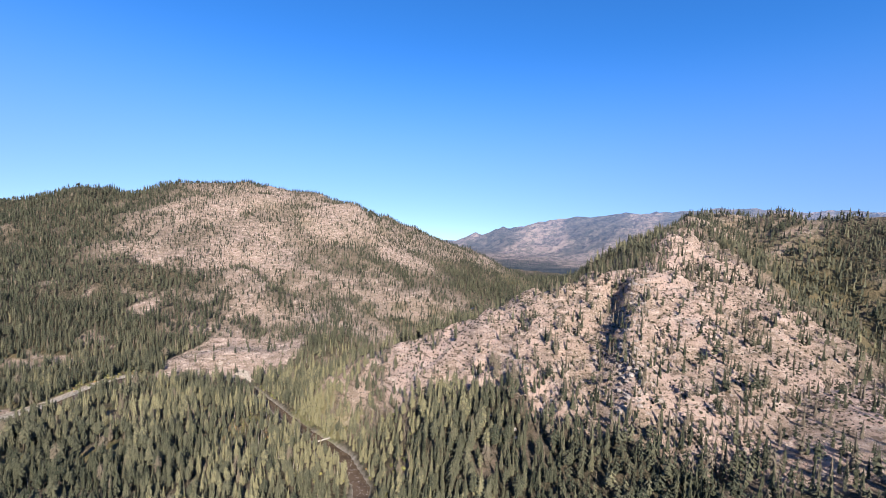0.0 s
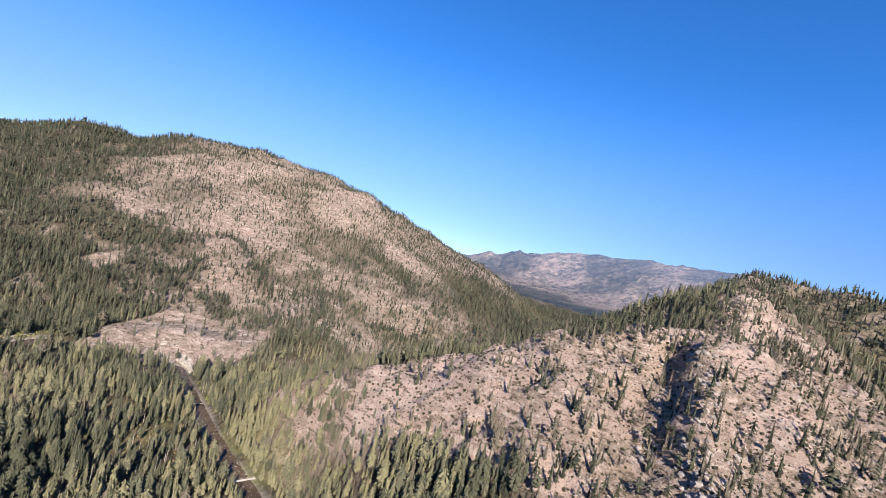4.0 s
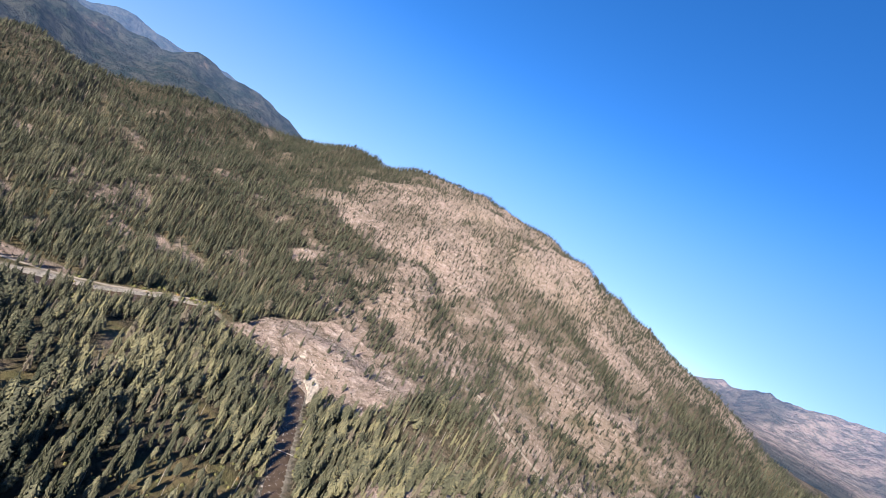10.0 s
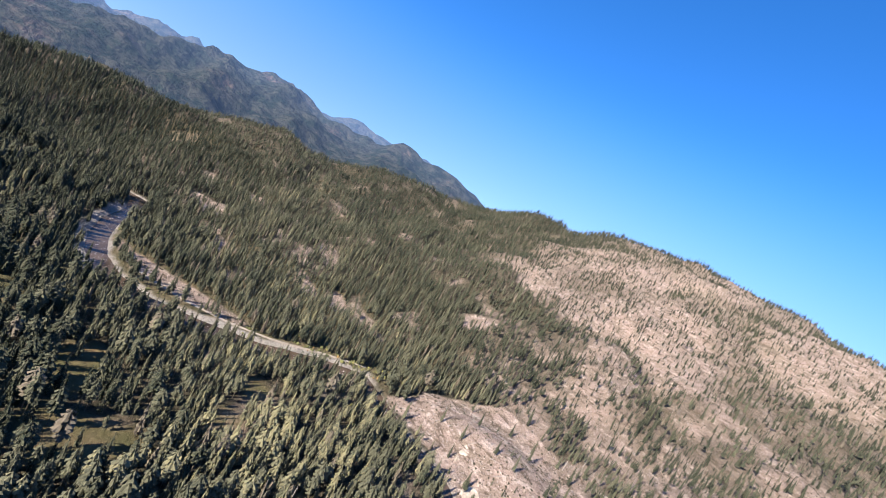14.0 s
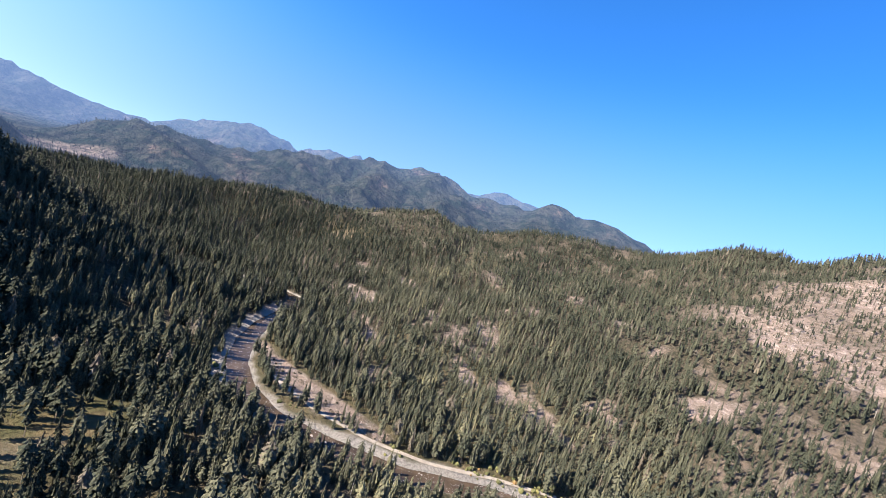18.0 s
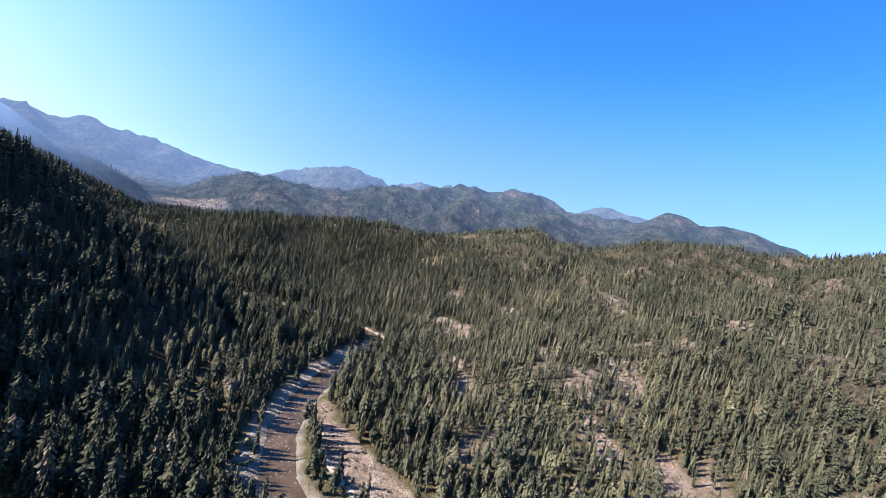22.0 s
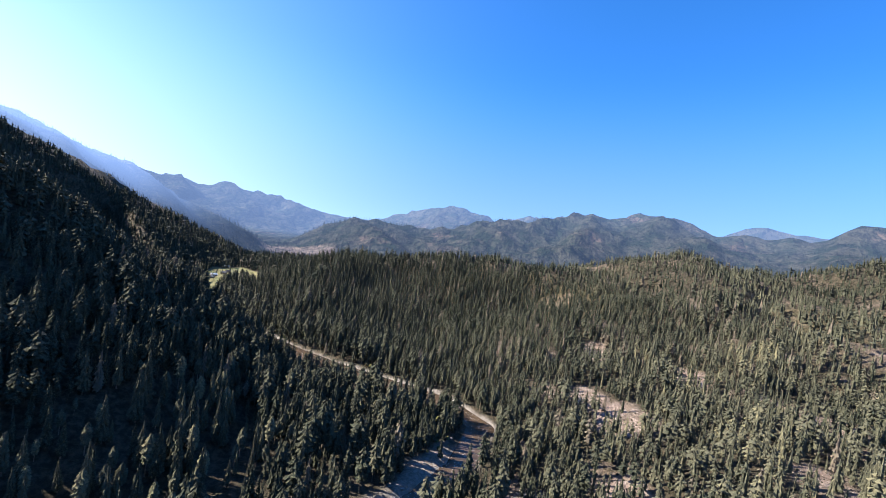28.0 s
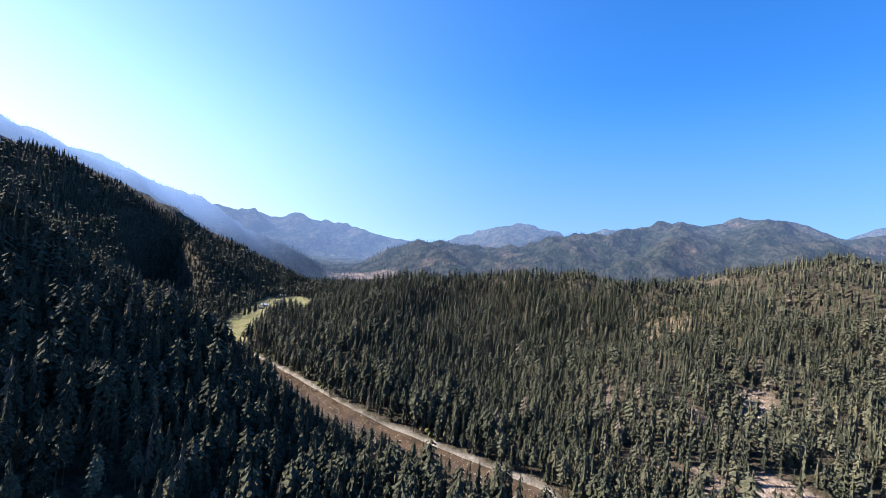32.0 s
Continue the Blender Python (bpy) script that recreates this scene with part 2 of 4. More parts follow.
# grassy glades south of the river
GLADES = [(-492, 380, 88, 52), (-548, 415, 44, 30), (-268, 596, 22, 28), (-475, 503, 40, 18), (-465, 633, 36, 16), (-395, 515, 26, 34), (-428, 606, 20, 16), (-330, 648, 24, 18), (-248, 630, 24, 18)]
OPENINGS = [(-1066, 620, 30, 22), (-925, 815, 52, 20), (-872, 622, 34, 14), (-946, 604, 22, 18), (-1105, 588, 28, 18), (-797, 752, 34, 15), (-745, 804, 36, 16), (-1250, 600, 30, 18),
            (-696, 818, 22, 12), (-683, 1048, 30, 40), (-1010, 800, 30, 20), (-1180, 700, 26, 18)]


def height(x, y):
    """Ground height of the whole valley."""
    x, y = np.asarray(x, float), np.asarray(y, float)
    dr, half, _ = line_dist(x, y, RIVER)
    out = np.maximum(dr - half, 0)
    floor = WATER_Z + 2.2 + 0.035 * out + 0.34 * np.maximum(x + 40, 0) * step(-40, 60, x) * step(700, 450, y) * 0.75
    floor = np.minimum(floor, 130)
    wx = (fbm(x, y, 260, 5, 3) - 0.5) * 90
    wy = (fbm(x, y, 260, 9, 3) - 0.5) * 90
    tops = []
    for pts, left, right in RIDGES + FAR_RIDGES:
        best = np.full(np.shape(x), -1e9)
        for seg_ in zip(pts[:-1], pts[1:]):
            d, crest, side = line_dist(x + wx * 0.35, y + wy * 0.35, seg_)
            fall = np.where(side > 0, left, right)
            best = np.maximum(best, crest - fall * (np.sqrt(d * d + 400) - 20))
        tops.append(best)
    k = 9.0
    top = np.max(tops, axis=0)
    smooth = top + k * np.log(sum(np.exp(np.clip((t - top) / k, -30, 0)) for t in tops))
    rise = np.maximum(smooth - floor, 0)
    up = floor + np.sqrt(rise * rise + 16) - 4
    high = np.clip(rise / 120, 0, 1)
    gully = np.abs(fbm(x, y, 210, 31, 4) - 0.5) * 2
    up = up + high * ((fbm(x, y, 420, 3, 4) - 0.5) * 46 - (0.25 - gully) * 44 + (fbm(x, y, 60, 77, 3) - 0.5) * 15) + (fbm(x, y, 90, 13, 3) - 0.5) * 4 * step(20, 90, out) + ((fbm(x, y, 250, 63, 3) - 0.5) * 96 + 2) * step(70, 260, out) * step(-820, -1060, x) * step(60, 200, y)
    ribs = np.abs(fbm(x, y, 64, 91, 4) - 0.5) * 2
    up = up + high * ((ribs - 0.28) * 36 + (np.abs(fbm(x, y, 30, 95, 2) - 0.5) - 0.14) * 12 * step(0.44, 0.56, fbm(x, y, 110, 97, 2))) * step(-120, 20, x) * step(1000, 800, y)
    rib, _, _ = line_dist(x + wx * 0.15, y + wy * 0.15, RIB)
    gorge, _, _ = line_dist(x + wx * 0.15, y + wy * 0.15, GORGE)
    up = up + 13 * np.exp(-((rib / 17) ** 2)) - 13 * np.exp(-((gorge / 18) ** 2))
    away = step(1900, 2500, np.hypot(x + 400, y - 700))
    up = up + away * high * (np.abs(fbm(x, y, 620, 57, 4) - 0.5) * -230 + 38 + np.abs(fbm(x, y, 300, 59, 3) - 0.5) * -120 + 12)
    hd = np.hypot((x - HILL[0]) * 0.80 - (y - HILL[1]) * 0.2, (y - HILL[1]) * 1.1)
    up = up + 26 * np.exp(-((hd / 75) ** 2))
    dm, _, _ = line_dist(x, y, [(-1190, -10, 0), (-1290, -120, 0), (-1420, -165, 0), (-1600, -310, 0)])
    up = -2 + (up + 2) * (0.12 + 0.88 * step(40, 190, dm))
    flat = floor + (up - floor) * step(2, 75, out)
    bed = WATER_Z - 1.6 + 1.0 * fbm(x, y, 14, 41, 2)
    return np.where(dr < half + 6, bed + (flat - bed) * step(half - 3, half + 6, dr), flat)


TRACK = [(-775, 492, 3), (-738, 507, 9), (-695, 535, 18), (-650, 580, 17), (-614, 632, 8)]


def cover(x, y, z):
    """What grows or lies where: tree density, bare earth, dry grass, gravel, green meadow, all 0..1."""
    dr, half, bank = line_dist(x, y, RIVER)
    out = dr - half
    n1, n2, n3 = fbm(x, y, 170, 101, 4), fbm(x, y, 46, 113, 3), fbm(x, y, 420, 127, 3)
    d2, c2, s2 = line_dist(x, y, RIDGES[5][0])
    reach = np.clip(95 + 0.55 * (x + 80), 40, 380) + (n2 - 0.5) * 70
    spur = step(reach + 15, reach - 15, d2) * step(700, 520, x + (n1 - 0.5) * 200) * step(-140, -90, x) * np.where(s2 < 0, step(25, 8, d2), 1.0)
    face = step(90, 185, z + (n1 - 0.5) * 170) * step(-1350, -950, x + (n3 - 0.5) * 700) * step(900, 1150, y) * step(1500, 700, x)
    flank = inside(x + (n2 - 0.5) * 90, y + (n1 - 0.5) * 120, FLANK) * 1.0
    face = face * (1 - 0.9 * flank)
    low = step(930, 1000, y) * step(1200, 1080, y) * step(-620, -420, x) * step(0.40, 0.55, n1)
    hd = np.hypot((x - HILL[0]) * 0.80 - (y - HILL[1]) * 0.2, (y - HILL[1]) * 1.1)
    hill = inside(x + (n2 - 0.5) * 46, y + (n1 - 0.5) * 46, HILLSIDE) * 1.0
    wood = step(470, 560, y - 0.10 * (x + 900)) * step(-1330, -1150, x) * step(-560, -650, x) * step(1250, 1000, y)
    spots = step(0.57, 0.72, n2) * (0.25 + 0.45 * wood)
    for ox, oy, ra, rb in OPENINGS:
        spots = np.maximum(spots, step(1.25, 0.75, np.hypot((x - ox) / ra, (y - oy) / rb) + (n2 - 0.5) * 1.3))
    foot = step(940, 1010, y) * step(1650, 1350, y) * step(-720, -520, x) * step(400, 100, x) * (0.30 + 0.45 * step(0.42, 0.55, n2))
    south = step(420, 250, y + 0.15 * (x + 600)) * step(-1500, -1300, x)
    bare = np.maximum.reduce([spur * 0.96, face * (0.52 + 0.34 * step(0.40, 0.62, n1)), hill, np.clip(spots, 0, 1) * 0.92 * (1 - south) * step(-2000, -1800, x) * step(10, 30, out), low * 0.8, foot])
    lane = step(-185, -150, x + 0.55 * (y - 640) * step(640, 560, y)) * step(-40, -75, x) * step(540, 580, y) * step(880, 800, y) * step(12, 26, out)
    bare = np.maximum(bare, lane * (0.45 + 0.45 * step(0.44, 0.56, n2)))
    bowl = step(230, 150, np.hypot(x + 2322, (y + 640) * 1.3) + (n1 - 0.5) * 120)
    bare = np.clip(np.maximum(bare, bowl * 0.8), 0, 1)
    bare = np.where(y > 2500, step(2500, 2800, y) * step(-900, -200, x) * (0.35 + 0.65 * step(0.42, 0.56, n3)), bare)
    meadow = inside(x + (n2 - 0.5) * 24, y + (n1 - 0.5) * 24, MEADOW) * 1.0
    glade = np.zeros(np.shape(x))
    for ox, oy, ra, rb in GLADES:
        glade = np.maximum(glade, step(1.2, 0.75, np.hypot((x - ox) / ra, (y - oy) / rb) + (n2 - 0.5) * 0.9))
    lush = np.maximum(step(1.2, 0.6, np.hypot((x + 172) / 36, (y - 652) / 34) + (n2 - 0.5) * 0.9), step(1.2, 0.6, np.hypot((x + 122) / 30, (y - 606) / 26) + (n2 - 0.5) * 0.9))
    bar = step(-610, -680, x) * step(-975, -935, x)
    gravel = step(20, 12, out + (n2 - 0.5) * 22) * bar * np.where(bank < 0, 1.0, 0.0)
    shore = step(-700, -640, x) * step(-520, -545, x) * step(500, 530, y)
    gravel = np.maximum(gravel, np.where(bank > 0, step(12, 5, out + (n2 - 0.5) * 26) * shore, 0.0))
    gravel = np.maximum(gravel, np.where(bank > 0, step(4, 1.5, out + (n2 - 0.5) * 8), 0.5 * step(3, 0, out + (n2 - 0.5) * 6)) * step(-500, -560, x))
    gravel = np.maximum(gravel, 0.7 * step(2.5, 0.5, out + (n2 - 0.5) * 8) * step(-480, -440, x) * step(0, 60, x + 200))
    gravel = np.maximum(gravel, 0.7 * step(2.5, 0.5, out + (n2 - 0.5) * 8) * step(-520, -480, x) * step(-120, -220, x))
    dt, wt, _ = line_dist(x, y, TRACK)
    strip = step(wt + 4, wt - 2, dt + (n2 - 0.5) * 8)
    trees = (1.0 - 0.22 * step(0.50, 0.64, n1)) * (1 - 0.04 * wood) * (1 - 0.28 * step(0.56, 0.66, n2))
    clump = step(0.52, 0.64, fbm(x, y, 70, 211, 3))
    few = np.where(face > 0.4, 0.32 + 0.60 * clump, 0.06 + 0.30 * clump)
    few = np.where((wood > 0.5) & (face < 0.4), 0.08 + 0.32 * clump, few)
    few = np.where(foot > 0.4, 0.22 + 0.50 * clump, few)
    few = np.where(spur > 0.4, 0.03 + (0.12 + 0.55 * clump) * step(30, 200, x) + 0.35 * step(reach - 60, reach - 10, d2), few)
    few = np.where(lane > 0.5, 0.50 + 0.35 * clump, few)
    few = np.where(hill > 0.5, 0.05 + 0.24 * clump, few)
    trees = trees * (1 - bare) + bare * few
    crest = step(34, 14, d2) * step(120, 220, x)
    trees = np.maximum(trees, crest * 0.8)
    open_ = np.maximum(meadow, strip)
    meadow = np.maximum(meadow, 0.6 * lush)
    trees = trees * (1 - open_) * (1 - 0.86 * glade) * np.where(gravel > 0.35, 0.05, 1.0) * np.where(out < np.where((bank < 0) & (x < -1020), 19.0 + 36 * step(60, -30, y) - 10 * step(260, 420, y), 3.0 + 2.5 * step(-540, -480, x)), 0.0, 1.0)
    trees = trees * np.where((bank < 0) & (y > 640) & (y < 800) & (x > -620) & (x < -500) & (out < 18), 0.12, 1.0)
    trees = trees * np.where((shore > 0.5) & (bank > 0) & (out < 15), 0.12, 1.0)
    grass = np.clip(np.maximum(glade, step(0.5, 0.66, n3) * 0.6 * (1 - spur) * step(-2400, -2000, x) * step(-300, -100, y)), 0, 1)
    bare = np.clip(np.maximum(bare, strip * 0.9), 0, 1)
    return trees, bare, grass, gravel, meadow


# ---- materials ----
def material(name):
    m = bpy.data.materials.new(name)
    m.use_nodes = True
    return m, m.node_tree, m.node_tree.nodes["Principled BSDF"]


def put(nt, kind, **inputs):
    n = nt.nodes.new(kind)
    for key, value in inputs.items():
        if hasattr(value, "is_linked") or hasattr(value, "links"):
            nt.links.new(value, n.inputs[key])
        else:
            n.inputs[key].default_value = value
    return n


def mix(nt, fac, a, b):
    n = nt.nodes.new("ShaderNodeMix")
    n.data_type = "RGBA"
    for i, v in ((0, fac), (6, a), (7, b)):
        if hasattr(v, "links"):
            nt.links.new(v, n.inputs[i])
        else:
            n.inputs[i].default_value = v if i == 0 else (*v, 1)
    return n.outputs[2]


def attr(nt, name):
    n = nt.nodes.new("ShaderNodeAttribute")
    n.attribute_name = name
    return n.outputs["Fac"]


def noise_out(nt, scale, detail=4.0, rough=0.6):
    geo = nt.nodes.new("ShaderNodeNewGeometry")
    n = put(nt, "ShaderNodeTexNoise", Vector=geo.outputs["Position"], Scale=scale, Detail=detail, Roughness=rough)
    return n.outputs[0]


def ramp(nt, value, lo, hi):
    n = nt.nodes.new("ShaderNodeMapRange")
    n.interpolation_type = "SMOOTHSTEP"
    nt.links.new(value, n.inputs[0])
    n.inputs[1].default_value, n.inputs[2].default_value = lo, hi
    return n.outputs[0]


def bump(nt, bsdf, value, strength, distance):
    n = put(nt, "ShaderNodeBump", Height=value, Strength=strength, Distance=distance)
    nt.links.new(n.outputs[0], bsdf.inputs["Normal"])


def ground_material():
    m, nt, b = material("valley_ground")
    fine, mid, big = noise_out(nt, 0.22, 6, 0.7), noise_out(nt, 0.035, 5), noise_out(nt, 0.006, 4)
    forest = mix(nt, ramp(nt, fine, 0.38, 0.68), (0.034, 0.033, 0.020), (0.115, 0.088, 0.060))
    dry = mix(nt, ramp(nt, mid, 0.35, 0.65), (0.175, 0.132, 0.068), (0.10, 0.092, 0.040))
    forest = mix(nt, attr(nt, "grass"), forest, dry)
    speck, chip = noise_out(nt, 0.75, 3, 0.6), noise_out(nt, 0.38, 4, 0.65)
    earth = mix(nt, ramp(nt, mid, 0.38, 0.62), (0.515, 0.370, 0.312), (0.410, 0.294, 0.247))
    scrub = mix(nt, ramp(nt, mid, 0.40, 0.60), (0.365, 0.265, 0.210), (0.260, 0.194, 0.146))
    earth = mix(nt, ramp(nt, big, 0.36, 0.58), earth, scrub)
    high = nt.nodes.new("ShaderNodeNewGeometry")
    tall = nt.nodes.new("ShaderNodeSeparateXYZ")
    nt.links.new(high.outputs["Position"], tall.inputs[0])
    upland = mix(nt, ramp(nt, mid, 0.36, 0.64), (0.340, 0.248, 0.202), (0.235, 0.178, 0.137))
    earth = mix(nt, ramp(nt, tall.outputs["Y"], 730.0, 800.0), earth, upland)
    earth = mix(nt, ramp(nt, tall.outputs["X"], -450.0, -600.0), earth, upland)
    rock = mix(nt, ramp(nt, fine, 0.42, 0.58), (0.38, 0.31, 0.275), (0.15, 0.122, 0.11))
    earth = mix(nt, ramp(nt, noise_out(nt, 0.06, 7, 0.8), 0.56, 0.62), earth, rock)
    bands = nt.nodes.new("ShaderNodeVectorMath")
    bands.operation = "MULTIPLY"
    bands.inputs[1].default_value = (0.35, 0.35, 1.5)
    nt.links.new(high.outputs["Position"], bands.inputs[0])
    ledge = put(nt, "ShaderNodeTexNoise", Vector=bands.outputs[0], Scale=0.16, Detail=6.0, Roughness=0.72).outputs[0]
    earth = mix(nt, ramp(nt, ledge, 0.54, 0.59), earth, (0.140, 0.102, 0.074))
    earth = mix(nt, ramp(nt, ledge, 0.44, 0.39), earth, (0.490, 0.385, 0.320))
    earth = mix(nt, ramp(nt, chip, 0.58, 0.63), earth, (0.46, 0.37, 0.325))
    earth = mix(nt, ramp(nt, speck, 0.595, 0.63), earth, (0.070, 0.055, 0.042))
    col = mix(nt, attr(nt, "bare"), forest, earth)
    gravel = mix(nt, ramp(nt, noise_out(nt, 0.5, 5, 0.7), 0.35, 0.65), (0.22, 0.19, 0.16), (0.37, 0.33, 0.285))
    col = mix(nt, attr(nt, "gravel"), col, gravel)
    lawn = mix(nt, ramp(nt, mid, 0.35, 0.65), (0.155, 0.160, 0.060), (0.225, 0.195, 0.092))
    col = mix(nt, attr(nt, "meadow"), col, lawn)
    nt.links.new(col, b.inputs["Base Color"])
    b.inputs["Roughness"].default_value = 0.95
    b.inputs["Specular IOR Level"].default_value = 0.15
    bump(nt, b, noise_out(nt, 0.14, 9, 0.76), 1.0, 8.0)
    return m


def far_material():
    """Ranges kilometres off, with the haze of distance painted on as blue emission."""
    m, nt, b = material("distant_range")
    n, big = noise_out(nt, 0.012, 7, 0.7), noise_out(nt, 0.0035, 5)
    woods = mix(nt, ramp(nt, n, 0.40, 0.60), (0.017, 0.024, 0.017), (0.046, 0.046, 0.036))
    open_slope = mix(nt, ramp(nt, noise_out(nt, 0.018, 8, 0.78), 0.44, 0.56), (0.24, 0.18, 0.145), (0.105, 0.088, 0.070))
    brown = mix(nt, ramp(nt, noise_out(nt, 0.03, 6, 0.7), 0.42, 0.60), (0.110, 0.080, 0.062), (0.042, 0.043, 0.033))
    col = mix(nt, ramp(nt, big, 0.57, 0.71), woods, brown)
    col = mix(nt, attr(nt, "bare"), col, open_slope)
    nt.links.new(col, b.inputs["Base Color"])
    b.inputs["Roughness"].default_value = 1.0
    b.inputs["Specular IOR Level"].default_value = 0.0
    # painted haze: the slopes themselves emit blue, there is no real air volume
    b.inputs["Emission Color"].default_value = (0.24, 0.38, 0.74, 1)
    nt.links.new(attr(nt, "haze_glow"), b.inputs["Emission Strength"])
    bump(nt, b, noise_out(nt, 0.0065, 8, 0.62), 1.0, 170.0)
    return m


def leaf_material(name, dark, light, dry):
    m, nt, b = material(name)
    fine = noise_out(nt, 1.1, 3)
    tone = attr(nt, "tone")
    col = mix(nt, tone, dark, light)
    col = mix(nt, ramp(nt, tone, 0.70, 0.87), col, (light[0] * 1.5, light[1] * 1.42, light[2] * 1.25))
    col = mix(nt, ramp(nt, tone, 0.90, 0.97), col, dry)
    col = mix(nt, ramp(nt, fine, 0.40, 0.85), col, tuple(c * 1.25 for c in light))
    nt.links.new(col, b.inputs["Base Color"])
    b.inputs["Roughness"].default_value = 0.9
    b.inputs["Specular IOR Level"].default_value = 0.1
    bump(nt, b, noise_out(nt, 2.2, 3, 0.7), 0.7, 0.6)
    return m


def plain_material(name, a, c, scale, rough=0.85, relief=0.3):
    m, nt, b = material(name)
    n = noise_out(nt, scale, 5)
    nt.links.new(mix(nt, ramp(nt, n, 0.35, 0.65), a, c), b.inputs["Base Color"])
    b.inputs["Roughness"].default_value = rough
    bump(nt, b, n, relief, 0.1)
    return m


def water_material():
    m, nt, b = material("river_water")
    n = noise_out(nt, 0.06, 5)
    bed = mix(nt, ramp(nt, n, 0.35, 0.65), (0.044, 0.031, 0.021), (0.082, 0.057, 0.038))
    nt.links.new(mix(nt, ramp(nt, noise_out(nt, 0.55, 4, 0.7), 0.61, 0.66), bed, (0.34, 0.31, 0.28)), b.inputs["Base Color"])
    b.inputs["Roughness"].default_value = 0.25
    b.inputs["IOR"].default_value = 1.33
    b.inputs["Specular IOR Level"].default_value = 0.22
    bump(nt, b, noise_out(nt, 0.45, 4), 0.35, 0.25)
    return m


MAT_GROUND = ground_material()
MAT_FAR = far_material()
MAT_FIR = leaf_material("conifer_needles", (0.017, 0.022, 0.015), (0.110, 0.104, 0.066), (0.115, 0.092, 0.070))
MAT_TRUNK = plain_material("conifer_bark", (0.10, 0.07, 0.05), (0.20, 0.15, 0.11), 2.0)
MAT_WATER = water_material()


# ---- ground ----
def graded(lo, a, b, hi, fine, grow):
    mid = list(np.arange(a, b, fine))
    left, right, s = [], [], fine
    x = a
    while x > lo:
        s = min(s * grow, 55)
        x -= s
        left.append(x)
    x, s = mid[-1], fine
    while x < hi:
        s = min(s * grow, 55)
        x += s
        right.append(x)
    return np.array(left[::-1] + mid + right)


def mesh_from(name, verts, faces, mat, smooth=False, attrs=None):
    """A mesh from vertex and face arrays (all faces with the same number of corners)."""
    me = bpy.data.meshes.new(name)
    nf, k = faces.shape
    me.vertices.add(len(verts))
    me.vertices.foreach_set("co", np.ascontiguousarray(verts, np.float32).ravel())
    me.loops.add(nf * k)
    me.loops.foreach_set("vertex_index", np.ascontiguousarray(faces, np.int32).ravel())
    me.polygons.add(nf)
    me.polygons.foreach_set("loop_start", np.arange(0, nf * k, k, dtype=np.int32))
    me.polygons.foreach_set("use_smooth", np.full(nf, smooth))
    for key, values in (attrs or {}).items():
        me.attributes.new(key, "FLOAT", "POINT").data.foreach_set("value", np.asarray(values, np.float32).ravel())
    me.update(calc_edges=True)
    me.materials.append(mat)
    return me


def haze_glow_at(x, y):
    """Strength of the emission that paints haze on the far ranges, stronger to the south."""
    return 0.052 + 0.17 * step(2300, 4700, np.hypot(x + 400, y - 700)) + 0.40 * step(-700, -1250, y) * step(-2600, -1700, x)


gx = graded(-4950, -1500, 560, 3600, 5.5, 1.06)
gy = graded(-3600, -200, 1050, 4700, 5.5, 1.06)
GX, GY = np.meshgrid(gx, gy)
GZ = height(GX, GY)
treeden, bare, grass, gravel, meadow = cover(GX, GY, GZ)
nx, ny = len(gx), len(gy)
ids = np.arange(nx * ny).reshape(ny, nx)
quads = np.stack([ids[:-1, :-1], ids[:-1, 1:], ids[1:, 1:], ids[1:, :-1]], -1).reshape(-1, 4)
far = np.hypot(GX + 400, GY - 700)
far_face = np.minimum.reduce([far[:-1, :-1], far[1:, 1:], far[1:, :-1], far[:-1, 1:]]).ravel() > 1980
far_face |= (np.maximum(GY[:-1, :-1], GY[1:, 1:]) < -900).ravel()
sheet = np.stack([GX, GY, GZ], -1).reshape(-1, 3)


def split_sheet(name, pick, mat, attrs):
    used, inv = np.unique(quads[pick], return_inverse=True)
    return mesh_from(name, sheet[used], inv.reshape(-1, 4), mat, True, {k: v.ravel()[used] for k, v in attrs.items()})


covers = {"bare": bare, "grass": grass, "gravel": gravel, "meadow": meadow, "haze_glow": haze_glow_at(GX, GY)}
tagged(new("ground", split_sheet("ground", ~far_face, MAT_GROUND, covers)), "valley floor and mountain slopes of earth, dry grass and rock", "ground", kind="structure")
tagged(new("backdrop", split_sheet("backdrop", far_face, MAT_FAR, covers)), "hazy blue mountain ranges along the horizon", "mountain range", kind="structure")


def ground_at(x, y):
    """Height of the ground sheet, taken from the sheet itself."""
    i = np.clip(np.searchsorted(gx, x) - 1, 0, nx - 2)
    j = np.clip(np.searchsorted(gy, y) - 1, 0, ny - 2)
    u, v = (x - gx[i]) / (gx[i + 1] - gx[i]), (y - gy[j]) / (gy[j + 1] - gy[j])
    return (GZ[j, i] * (1 - u) + GZ[j, i + 1] * u) * (1 - v) + (GZ[j + 1, i] * (1 - u) + GZ[j + 1, i + 1] * u) * v


# ---- river water ----
pts = np.array(RIVER, float)
seg = np.r_[0, np.cumsum(np.hypot(*np.diff(pts[:, :2], axis=0).T))]
at = np.arange(0, seg[-1], 12.0)
cx, cy, cw = (np.interp(at, seg, pts[:, i]) for i in range(3))
for _ in range(3):
    cx[1:-1], cy[1:-1] = (cx[:-2] + 2 * cx[1:-1] + cx[2:]) / 4, (cy[:-2] + 2 * cy[1:-1] + cy[2:]) / 4
tx, ty = np.gradient(cx), np.gradient(cy)
tl = np.hypot(tx, ty)
offs = np.linspace(-1, 1, 7)
